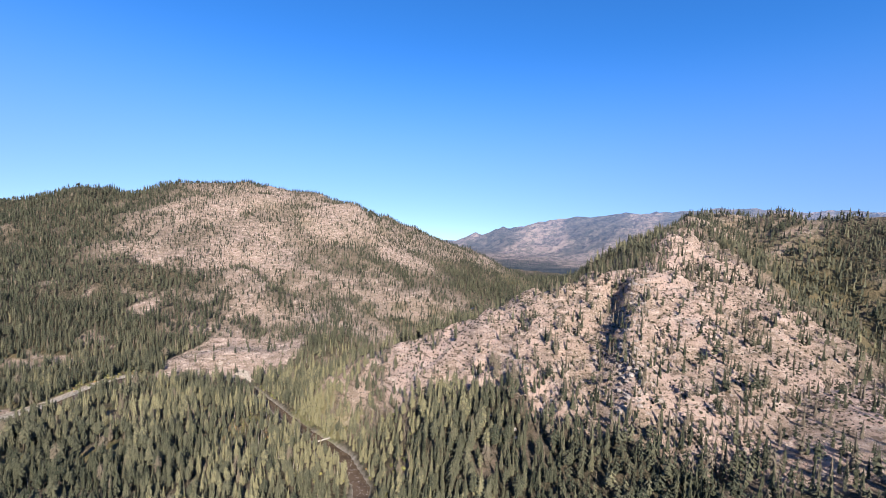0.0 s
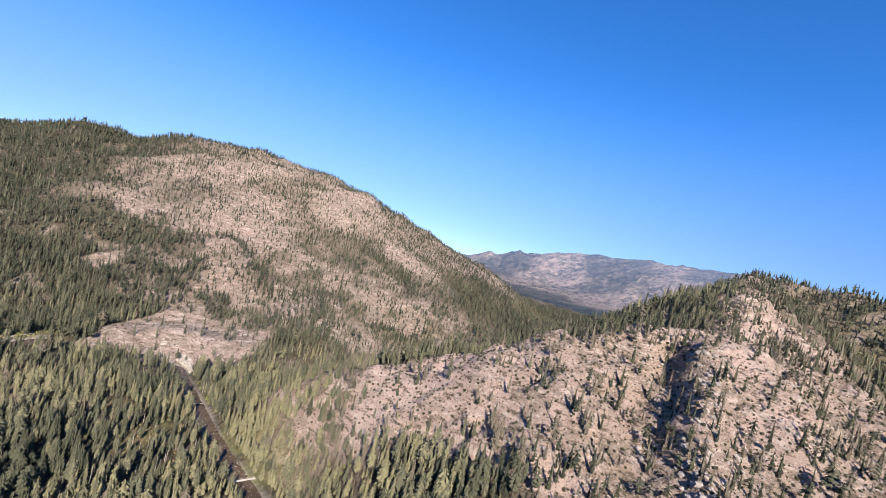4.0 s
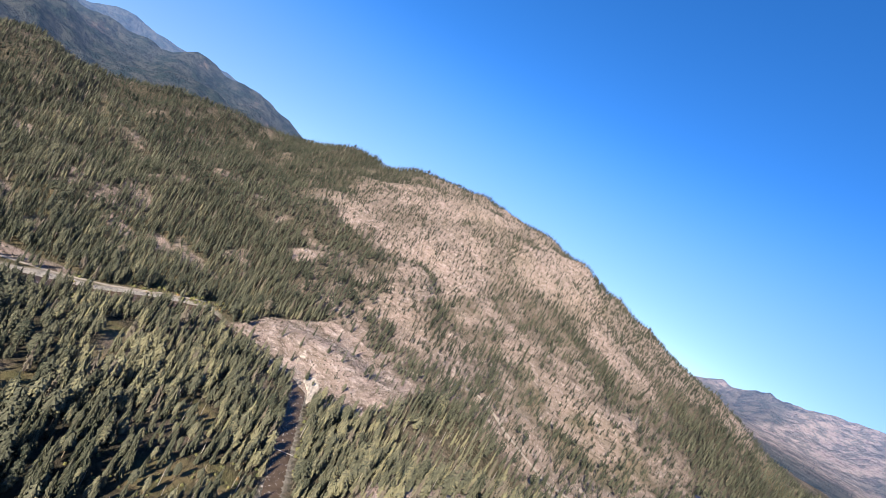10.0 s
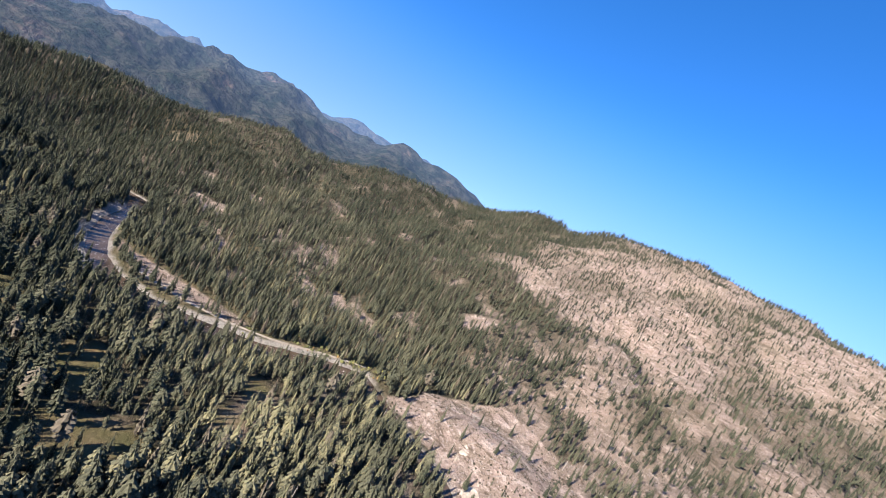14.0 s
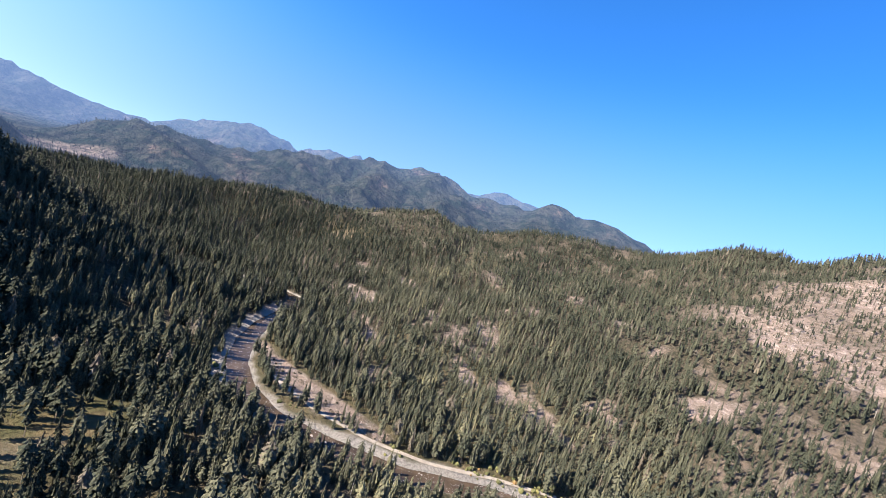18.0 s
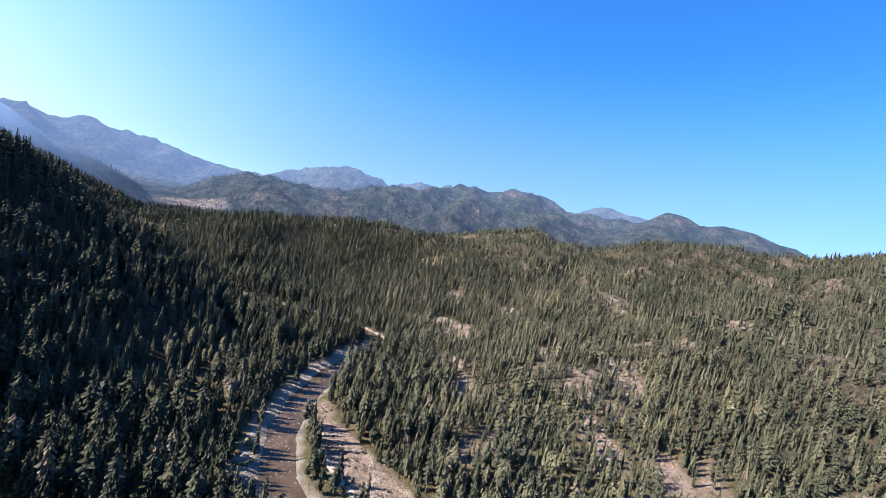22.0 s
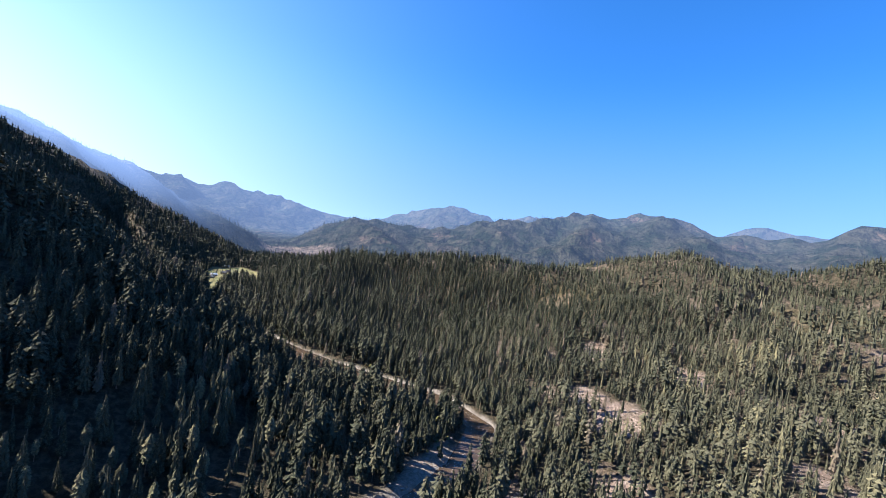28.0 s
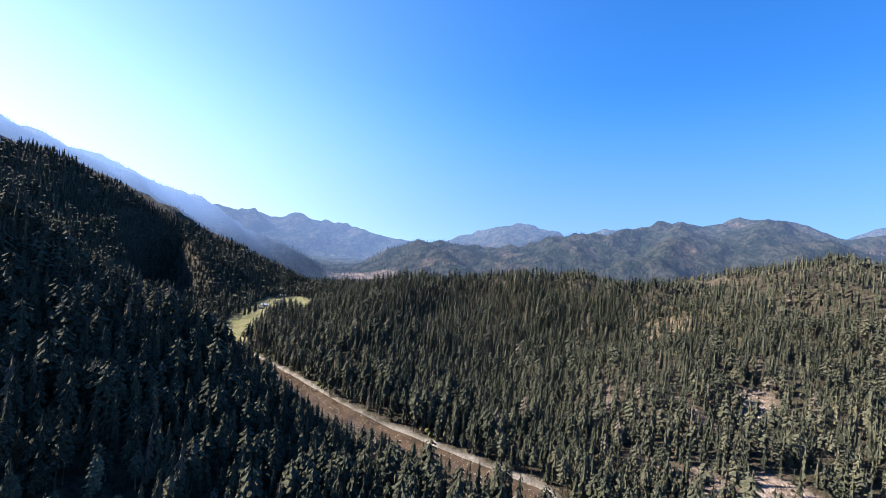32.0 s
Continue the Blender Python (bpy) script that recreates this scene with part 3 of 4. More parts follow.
wv = np.stack([cx[:, None] - ty[:, None] / tl[:, None] * offs * (cw[:, None] + 5), cy[:, None] + tx[:, None] / tl[:, None] * offs * (cw[:, None] + 5),
               np.full((len(at), 7), WATER_Z)], -1).reshape(-1, 3)
wi = np.arange(len(at) * 7).reshape(-1, 7)
wq = np.stack([wi[:-1, :-1], wi[:-1, 1:], wi[1:, 1:], wi[1:, :-1]], -1).reshape(-1, 4)
tagged(new("water", mesh_from("water", wv, wq, MAT_WATER, True)), "brown shallow river water with small riffles", "river", kind="structure")


# ---- trees ----
def conifer_shape(rng, core, boughs, pine=False, trunk=True, tiers=2):
    """A crown of drooping boughs round a slim core, on a unit height: vertices, triangles and each vertex's change of tone."""
    vs, fs, ts_ = [], [], []
    base = rng.uniform(0.28, 0.42) if pine else rng.uniform(0.05, 0.14)
    wide = rng.uniform(0.115, 0.155) if pine else rng.uniform(0.10, 0.138)

    def reach(f):
        if pine:
            return wide * max(0.0, math.sin(math.pi * (0.16 + 0.84 * f))) ** 0.6
        return wide * (1 - f) ** 0.8 * (0.7 if f < 0.08 else 1.0)

    lean = rng.uniform(-0.025, 0.025, 2)
    for lo, hi, k in ((0.0, 0.62, 0.62), (0.42, 0.97, 0.66)) if tiers == 2 else ((0.0, 0.97, 0.7),):
        n0, r = len(vs), reach(lo + 0.08) * k
        vs.append((lean[0] * hi, lean[1] * hi, base + (1 - base) * hi))
        for q in range(core):
            w = 6.2832 * (q + lo) / core
            vs.append((math.cos(w) * r, math.sin(w) * r, base + (1 - base) * lo))
        fs += [(n0, n0 + 1 + q, n0 + 1 + (q + 1) % core) for q in range(core)]
    ts_ += [0.0] * len(vs)
    turn = rng.uniform(0, 6.28)
    for i in range(boughs):
        f = 1 - ((boughs - i - 0.5 * rng.uniform()) / boughs) ** (0.75 if pine else 0.62)
        turn += 2.4 + rng.uniform(-0.5, 0.5)
        r = reach(f) * rng.uniform(0.75, 1.28) + 0.008
        z = base + (1 - base) * f
        w = max((0.30 if boughs > 25 else 0.40 if boughs > 15 else 0.6) * r, 0.012) * rng.uniform(0.8, 1.25) * (1.25 if pine else 1.0)
        up, drop = (0.044, 0.012) if pine else (0.060, 0.044)
        up = up * (0.5 + r / wide)
        c, d = math.cos(turn), math.sin(turn)
        n0 = len(vs)
        for a, t, h in ((0.22 * r, 0, up), (0.72 * r, -w, -drop), (1.08 * r, 0, -drop * 0.4), (0.72 * r, w, -drop)):
            vs.append((c * a - d * t + lean[0] * f, d * a + c * t + lean[1] * f, min(z + h, 1.0)))
        fs += [(n0, n0 + 1, n0 + 2), (n0, n0 + 2, n0 + 3)]
        ts_ += [rng.uniform(-0.12, 0.12)] * 4
    if not trunk:
        return np.array(vs), np.array(fs), np.array(ts_)
    n0 = len(vs)
    top = base + (0.35 if pine else 0.1)
    for z, r in ((-0.03, 0.014), (top, 0.008)):
        vs += [(math.cos(w) * r, math.sin(w) * r, z) for w in (0.0, 2.09, 4.19)]
    for q in range(3):
        p = (q + 1) % 3
        fs += [(n0 + q, n0 + p, n0 + 3 + p), (n0 + q, n0 + 3 + p, n0 + 3 + q)]
    ts_ += [9.0] * 6
    return np.array(vs), np.array(fs), np.array(ts_)


def crowns(rng, count, core, boughs, pines, trunk=False, tiers=1):
    return [conifer_shape(rng, core, boughs, i < count * pines, trunk, tiers) for i in range(count)]


def forest(name, label, shapes, x, y, z, h, tone, rng, mat=None, spread=1.0):
    """One mesh of many trees."""
    pick = rng.integers(0, len(shapes), len(x))
    vs, fs, ts_, base = [], [], [], 0
    for k, (tv, tf, tt) in enumerate(shapes):
        m = pick == k
        n = int(m.sum())
        if not n:
            continue
        a = rng.uniform(0, 6.28, n)
        w = h[m] * rng.uniform(0.72, 1.2, n) * spread
        c, s = np.cos(a), np.sin(a)
        px = x[m][:, None] + (tv[:, 0] * c[:, None] - tv[:, 1] * s[:, None]) * w[:, None]
        py = y[m][:, None] + (tv[:, 0] * s[:, None] + tv[:, 1] * c[:, None]) * w[:, None]
        pz = z[m][:, None] - 0.4 + tv[:, 2] * h[m][:, None]
        vs.append(np.stack([px, py, pz], -1).reshape(-1, 3))
        fs.append((tf[None] + (base + np.arange(n) * len(tv))[:, None, None]).reshape(-1, 3))
        grown_tone = tone[m][:, None] + tt * (tone[m][:, None] < 0.9)
        ts_.append(np.where(tt > 1, 0.99, np.where(tone[m][:, None] < 0.9, np.clip(grown_tone, 0, 0.89), tone[m][:, None])).ravel())
        base += n * len(tv)
    me = mesh_from(name, np.concatenate(vs), np.concatenate(fs), mat or MAT_FIR, False, {"tone": np.concatenate(ts_), "haze_glow": haze_glow_at(*np.concatenate(vs)[:, :2].T)})
    return tagged(new(name, me), label, "forest", kind="stuff")


rng = np.random.default_rng(7)
NEAR_LINE = [(-60, 250, 0), (-120, 480, 0), (-300, 620, 0), (-600, 480, 0), (-860, 380, 0), (-1060, 300, 0)]


def scatter(x0, x1, y0, y1, gap):
    nxs, nys = int((x1 - x0) / gap), int((y1 - y0) / gap)
    u, v = np.meshgrid(np.arange(nxs), np.arange(nys))
    x = x0 + (u.ravel() + rng.uniform(0, 1, u.size)) * gap
    y = y0 + (v.ravel() + rng.uniform(0, 1, u.size)) * gap
    return x, y


def grown(x, y, keep=1.0):
    z = ground_at(x, y)
    den, ba, gr, gv, md = cover(x, y, z)
    ok = rng.uniform(0, 1, len(x)) < den * keep * np.where(y < -300, 1.6, 1.0)
    x, y, z, ba = x[ok], y[ok], z[ok], ba[ok]
    h = (21.5 + 9 * fbm(x, y, 130, 301, 2)) * rng.uniform(0.45, 1.2, len(x)) * (0.8 + 0.4 * fbm(x, y, 48, 317, 2)) * (1 - 0.15 * ba - 0.27 * step(950, 1100, y) * ba) * (1 + 0.15 * step(480, 380, y) * step(-300, -450, x))
    dr, half, bank = line_dist(x, y, RIVER)
    h = h * np.where((bank < 0) & (x < -1010) & (y < 420), 0.55 + 0.45 * step(30, 110, dr - half), 1.0)
    pale = step(0.45, 0.62, fbm(x, y, 150, 333, 3))
    creek = step(330, 200, np.hypot((x + 200) * 0.8, y - 690)) * step(0.22, 0.45, fbm(x, y, 90, 355, 3))
    tone = np.clip(np.minimum(rng.normal(0.34, 0.24, len(x)) + 0.20 * pale, 0.72) - 0.26 * ba + 0.28 * creek + 0.25 * step(70, 30, np.hypot(x + 150, y - 640)) - 0.27 * step(900, 1050, y) - 0.16 * step(-1150, -1400, x), 0, 0.89)
    # last term: shade of the southwest stand put in as a darker needle tone
    tone = np.clip(tone + 0.5 * (fbm(x, y, 44, 371, 2) - 0.5) - 0.28 * step(640, 500, y) * step(-220, -300, x), 0, 0.89)
    tone = np.where(rng.uniform(0, 1, len(x)) < 0.028 + 0.05 * ba + 0.30 * ba * step(-120, -60, x) * step(1000, 850, y), 0.99, tone)
    return x, y, z, h, tone


shapes_near = crowns(rng, 14, 5, 46, 0.3, True, 2)
shapes_mid = crowns(rng, 12, 4, 18, 0.3)
shapes_far = crowns(rng, 8, 3, 4, 0.25)
STANDS = [(-890, -700, 285, 395), (-330, -200, 520, 640)]
for lo, hi, gap, keep, shp, nm, lb in ((0, 225, 6.8, 0.98, shapes_near, "conifer_forest", "dense green conifers on the valley floor beside the river"),
                                       (225, 600, 7.0, 0.97, shapes_mid, "hillside_forest", "green and olive conifers on the lower slopes"),
                                       (600, 9999, 7.8, 0.74, shapes_far, "mountain_forest", "scattered dark conifers on the mountain slopes")):
    x, y = scatter(-2500, 1000, -1000, 2350, gap)
    d, _, _ = line_dist(x, y, NEAR_LINE)
    seen = (np.hypot(x + 400, y - 700) < 1980) & (y > -900) & (y > -0.45 * x - 1500) & ~((x > 350) & (y < 150)) & ((y > -700) | (x < -900)) & (d >= lo) & (d < hi)
    # none on the slopes that face away from the valley
    seen &= (x < -1015) | (y > np.interp(x, [-1015, -880, -700, -520, -200, 300, 1000], [70, -40, -250, -410, -600, -780, -700]))
    seen &= y < np.interp(x, [-2500, -1700, -955, -518, -150, 330], [1640, 1770, 1980, 2160, 2260, 2220])
    for x0, x1, y0, y1 in STANDS:
        seen &= ~((x > x0) & (x < x1) & (y > y0) & (y < y1))
    x, y, z, h, tone = grown(x[seen], y[seen], keep)
    forest(nm, lb, shp, x, y, z, h * (0.88 if lo == 600 else 1.0), tone, rng, None, 1.45 if lo == 600 else 1.0)
x, y = scatter(-3400, 2600, -2300, 3400, 16)
ring = np.hypot(x + 400, y - 700)
out = ((ring >= 1980) | (y < -900)) & (ground_at(x, y) > -4) & (ring < 3000)
tr = grown(x[out], y[out], 0.5)
# these trees take the range material, so they emit the painted haze too
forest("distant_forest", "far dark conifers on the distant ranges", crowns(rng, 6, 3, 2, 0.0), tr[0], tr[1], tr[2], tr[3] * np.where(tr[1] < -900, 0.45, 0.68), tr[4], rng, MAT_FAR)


# ---- single trees of the two nearest stands ----
def part(name, me, parent, label=""):
    ob = new(name, me)
    ob.parent = parent
    if label:
        tagged(ob, label)
    return ob


def lathe(rings, sides, cap=True):
    """Vertices and quads of a body of rings (x, y, z, radius)."""
    vs = [(cx_ + r * math.cos(6.28318 * k / sides), cy_ + r * math.sin(6.28318 * k / sides), z_) for cx_, cy_, z_, r in rings for k in range(sides)]
    fs = [(i * sides + k, i * sides + (k + 1) % sides, (i + 1) * sides + (k + 1) % sides, (i + 1) * sides + k) for i in range(len(rings) - 1) for k in range(sides)]
    return np.array(vs, float), np.array(fs)


def make_conifer(tone, tall):
    """A conifer, 24 m tall: trunk and crown under an empty at its foot."""
    root = new("conifer")
    tv, tf = lathe([(0, 0, -0.6, 0.42), (0.02, 0, 6, 0.34), (0, 0.05, 14, 0.2), (0, 0, 23.0, 0.04)], 7)
    part("trunk", mesh_from("trunk", tv * tall, tf, MAT_TRUNK), root, "brown bark trunk")
    cv, cf, ct = conifer_shape(rng, 7, 120, tall < 0.9)
    cv, cf, ct = cv[:-6], cf[:-6], ct[:-6]
    part("crown", mesh_from("crown", cv * (24 * tall), cf, MAT_FIR, False, {"tone": np.clip(tone + ct, 0, 0.89)}), root)
    return root


KINDS = [(0.15, 1.1, "tall dark green conifer in the forest by the river"), (0.35, 0.95, "green conifer in the forest by the river"),
         (0.55, 1.0, "olive green conifer in the forest by the river"), (0.75, 0.8, "pale green young conifer beside the river"), (0.45, 0.65, "short green conifer under taller trees"),
         (0.28, 1.2, "tall slender green conifer above the river")]
masters = []
for tone_, tall_, text_ in KINDS:
    masters.append(tagged(make_conifer(tone_, tall_), text_, "tree", "conifers of the near stands"))
made = 0
for x0, x1, y0, y1 in STANDS:
    sx, sy = scatter(x0, x1, y0, y1, 8.0)
    sx, sy, sz, sh, st = grown(sx, sy, 0.95)
    order = rng.permutation(len(sx))[:150]
    for n, i in enumerate(order):
        k = int(rng.integers(0, len(masters)))
        m = pose(sx[i], sy[i], sz[i], rng.uniform(-2, 2), rng.uniform(-2, 2), rng.uniform(0, 360))
        f = float(np.clip(sh[i] / 24, 0.6, 1.25))
        if made < len(masters):
            masters[made].matrix_world, masters[made].scale = m, (f, f, f)
            made += 1
        else:
            copy_thing(masters[k], m).scale = (f, f, f)


for px, py in ((-806, 436), (-799, 441), (-791, 437), (-785, 442), (-797, 432), (-812, 441), (-779, 437)):
    copy_thing(masters[int(rng.integers(0, len(masters)))], pose(px, py, float(ground_at(np.array([px]), np.array([py]))[0]), 0, 0, rng.uniform(0, 360))).scale = (0.62, 0.62, 0.62)


for px, py, f in ((-1465, -262, 0.55), (-1478, -258, 0.5), (-1436, -243, 0.5), (-1490, -284, 0.6), (-1516, -292, 0.55), (-1398, -214, 0.7), (-1384, -206, 0.8), (-1372, -196, 0.75), (-1357, -190, 0.85),
                  (-1345, -180, 0.7), (-1330, -172, 0.8), (-1546, -296, 0.6), (-1560, -310, 0.7), (-1585, -335, 0.6)):
    copy_thing(masters[int(rng.integers(0, len(masters)))], pose(px, py, float(ground_at(np.array([px]), np.array([py]))[0]), 0, 0, rng.uniform(0, 360))).scale = (f, f, f)


# ---- shrubs, snags, logs and rocks ----
def scatter_mesh(name, label, category, shapes, mat, x, y, z, size, tall, tone):
    vs, fs, ts_, base = [], [], [], 0
    pick = rng.integers(0, len(shapes), len(x))
    for k, (tv, tf) in enumerate(shapes):
        m = pick == k
        n = int(m.sum())
        if not n:
            continue
        a = rng.uniform(0, 6.28, n)
        c, s_ = np.cos(a)[:, None], np.sin(a)[:, None]
        w, h = size[m][:, None], tall[m][:, None]
        vs.append(np.stack([x[m][:, None] + (tv[:, 0] * c - tv[:, 1] * s_) * w, y[m][:, None] + (tv[:, 0] * s_ + tv[:, 1] * c) * w, z[m][:, None] + tv[:, 2] * h], -1).reshape(-1, 3))
        fs.append((tf[None] + (base + np.arange(n) * len(tv))[:, None, None]).reshape(-1, 3))
        ts_.append(np.repeat(tone[m], len(tv)))
        base += n * len(tv)
    me = mesh_from(name, np.concatenate(vs), np.concatenate(fs), mat, False, {"tone": np.concatenate(ts_)})
    return tagged(new(name, me), label, category, kind="stuff")


def lump_shape(seed, flat=0.75):
    """A ragged low clump of facets."""
    r = np.random.default_rng(seed)
    vs = [(0.1 * r.uniform(-1, 1), 0.1 * r.uniform(-1, 1), flat * r.uniform(0.85, 1.15))]
    for ring, (zz, rr) in enumerate(((0.5 * flat, 0.46),)):
        for k in range(6):
            a = 6.283 * (k + 0.5 * ring) / 6
            q = rr * r.uniform(0.65, 1.3)
            vs.append((q * math.cos(a), q * math.sin(a), zz * r.uniform(0.8, 1.25)))
    for k in range(6):
        a = 6.283 * k / 6
        vs.append((0.42 * math.cos(a), 0.42 * math.sin(a), -0.25))
    fs = [(0, 1 + k, 1 + (k + 1) % 6) for k in range(6)]
    for lo in (1,):
        for k in range(6):
            a, b_, c_, d_ = lo + k, lo + (k + 1) % 6, lo + 6 + k, lo + 6 + (k + 1) % 6
            fs += [(a, c_, b_), (b_, c_, d_)]
    return np.array(vs), np.array(fs)


MAT_SHRUB = leaf_material("shrub_leaves", (0.040, 0.046, 0.022), (0.150, 0.140, 0.055), (0.20, 0.115, 0.050))
MAT_BRUSH = leaf_material("brush_twigs", (0.034, 0.032, 0.020), (0.062, 0.054, 0.034), (0.10, 0.07, 0.045))
MAT_DEAD = plain_material("weathered_wood", (0.20, 0.17, 0.15), (0.34, 0.30, 0.27), 1.2)
MAT_ROCK = plain_material("pale_granite", (0.15, 0.125, 0.11), (0.30, 0.25, 0.215), 0.5, 0.9, 0.6)
lumps = [lump_shape(500 + i) for i in range(6)]

# low brush on the open slopes
x, y = scatter(-1500, 650, 380, 2150, 6.0)
z = ground_at(x, y)
den, ba, gr, gv, md = cover(x, y, z)
ok = rng.uniform(0, 1, len(x)) < ba * np.where((x > -130) & (y < 850), 0.85, 0.7 * step(0.35, 0.6, fbm(x, y, 40, 401, 3))) * np.where(y > 1000, 0.42, 1.0)
x, y, z = x[ok], y[ok], z[ok]
size = rng.uniform(0.8, 2.2, len(x)) ** 1.3 * (1 + 0.35 * step(-100, 0, x))
scatter_mesh("hillside_brush", "low dark brush dotted over bare slopes", "brush", lumps, MAT_BRUSH, x, y, z, size, size * 0.75, np.clip(rng.normal(0.02, 0.12, len(x)), 0, 0.5))
# leafy shrubs along the water
x, y = scatter(-1300, 0, -200, 900, 5.0)
z = ground_at(x, y)
_, dry_, _, _, wet = cover(x, y, z)
dr, half, bank = line_dist(x, y, RIVER)
o = dr - half
bush = fbm(x, y, 55, 431, 3)
ok = (o > 4) & (o < 60) & (rng.uniform(0, 1, len(x)) < 0.75 * step(0.50, 0.64, bush) * np.where(bank > 0, 1.0, 0.35))
warm = step(90, 40, np.hypot(x + 262, y - 600))
ok |= (o > 4) & (rng.uniform(0, 1, len(x)) < 0.4 * warm)
ok &= (wet < 0.5) & (dry_ < 0.3)
x, y, z, warm = x[ok], y[ok], z[ok], warm[ok]
size = rng.uniform(1.1, 2.4, len(x)) ** 2 * (1 - 0.45 * warm)
tone = np.clip(rng.normal(0.46, 0.2, len(x)), 0, 0.80)
tone = np.where(rng.uniform(0, 1, len(x)) < 0.03 + 0.14 * warm, 0.99, tone)
scatter_mesh("riverside_shrubs", "yellow-green and orange autumn shrubs along the river", "shrubs", lumps, MAT_SHRUB, x, y, z, size, size * 0.9, tone)


def snag_shape(seed):
    """A dead standing trunk with broken branch stubs."""
    r = np.random.default_rng(seed)
    vs, fs = lathe([(0, 0, -0.02, 0.022), (0.004, 0, 0.5, 0.015), (r.uniform(-0.02, 0.02), 0, 1.0, 0.003)], 5)
    tris = [(a, b_, c_) for a, b_, c_, d_ in fs] + [(a, c_, d_) for a, b_, c_, d_ in fs]
    vs = [tuple(v) for v in vs]
    for k in range(9):
        a, zz, ln = r.uniform(0, 6.28), r.uniform(0.3, 0.92), r.uniform(0.04, 0.11)
        n0 = len(vs)
        vs += [(0, 0, zz + 0.008), (0, 0, zz - 0.008), (ln * math.cos(a), ln * math.sin(a), zz + 0.02)]
        tris.append((n0, n0 + 1, n0 + 2))
    return np.array(vs), np.array(tris)


x, y = scatter(-700, 560, 420, 1500, 11)
z = ground_at(x, y)
den, ba, gr, gv, md = cover(x, y, z)
burn = 0.15 * ba * step(900, 1000, y) + 0.6 * step(380, 180, np.hypot(x + 250, y - 690)) * (1 - ba)
ok = (rng.uniform(0, 1, len(x)) < 0.38 * burn * step(0.4, 0.6, fbm(x, y, 120, 461, 3))) & (gv < 0.3) & (z > WATER_Z + 1.2)
x, y, z = x[ok], y[ok], z[ok]
h = rng.uniform(8, 17, len(x))
scatter_mesh("dead_snags", "grey standing dead trunks among the conifers", "dead trees", [snag_shape(i) for i in range(5)], MAT_DEAD, x, y, z, h, h, np.zeros(len(x)))


def slope_pose(px, py, turn, lift=0.0):
    """A pose on the ground that lies along the slope."""
    e = 2.0
    zs = [float(ground_at(np.array([px + a]), np.array([py + b_]))[0]) for a, b_ in ((e, 0), (-e, 0), (0, e), (0, -e), (0, 0))]
    up = Vector((-(zs[0] - zs[1]) / (2 * e), -(zs[2] - zs[3]) / (2 * e), 1)).normalized()
    return Matrix.Translation((px, py, zs[4] + lift)) @ up.to_track_quat("Z", "Y").to_matrix().to_4x4() @ Matrix.Rotation(turn, 4, "Z")


def make_log(length, thick):
    """A fallen trunk with its root end, and broken stubs as parts."""
    r = thick
    vs, fs = lathe([(0, 0, 0, r * 1.5), (0, 0, 0.5, r), (0, 0.05, length * 0.5, r * 0.8), (0, 0, length, r * 0.35)], 8)
    vs = vs[:, [2, 0, 1]] - np.array([length / 2, 0, -r * 0.8])
    root = new("fallen_log", mesh_from("fallen_log", vs, fs, MAT_DEAD, True))
    for k in range(3):
        bv, bf = lathe([(0, 0, 0, 0.09), (0, 0.1, 1.4, 0.03)], 5)
        ob = part("branch_stub", mesh_from("branch_stub", bv, bf, MAT_DEAD), root)
        ob.matrix_local = pose(length * (0.1 + 0.13 * k) - 1, 0, r, 50 - 50 * k, 20, 0)
    return root


logs = [make_log(10, 0.30), make_log(14, 0.36), make_log(7, 0.25)]
for ob in logs:
    tagged(ob, "weathered grey fallen trunk lying on bare ground", "log", "fallen trunks on the burnt slopes")
n_log = 0
tries = 0
while n_log < 190 and tries < 6000:
    tries += 1
    if rng.uniform() < 0.72:
        px, py = rng.uniform(-90, 420), rng.uniform(430, 690)
    else:
        px, py = rng.uniform(-510, -270), rng.uniform(800, 970)
    pz = ground_at(np.array([px]), np.array([py]))
    if cover(np.array([px]), np.array([py]), pz)[1][0] < 0.75:
        continue
    m = slope_pose(px, py, rng.uniform(0, 6.28))
    if n_log < 3:
        logs[n_log].matrix_world = m
    else:
        copy_thing(logs[int(rng.integers(0, 3))], m)
    n_log += 1
bridge_log = tagged(make_log(30, 0.45), "bleached trunk fallen across the river", "log")
bridge_log.matrix_world = pose(-262, 705, WATER_Z + 1.4, 0, 0, 38)


def make_rock(seed, squash):
    """A boulder with broken facets."""
    r = np.random.default_rng(seed)
    bm = bmesh.new()
    bmesh.ops.create_icosphere(bm, subdivisions=2, radius=1.0)
    for v in bm.verts:
        q = 1 + 0.45 * (noise.noise(v.co * 1.3 + Vector((seed, 0, 0)))) + r.uniform(-0.06, 0.06)
        v.co = Vector((v.co.x * q * 1.15, v.co.y * q, v.co.z * q * squash))
    me = bpy.data.meshes.new("boulder")
    bm.to_mesh(me)
    bm.free()
    me.materials.append(MAT_ROCK)
    return me


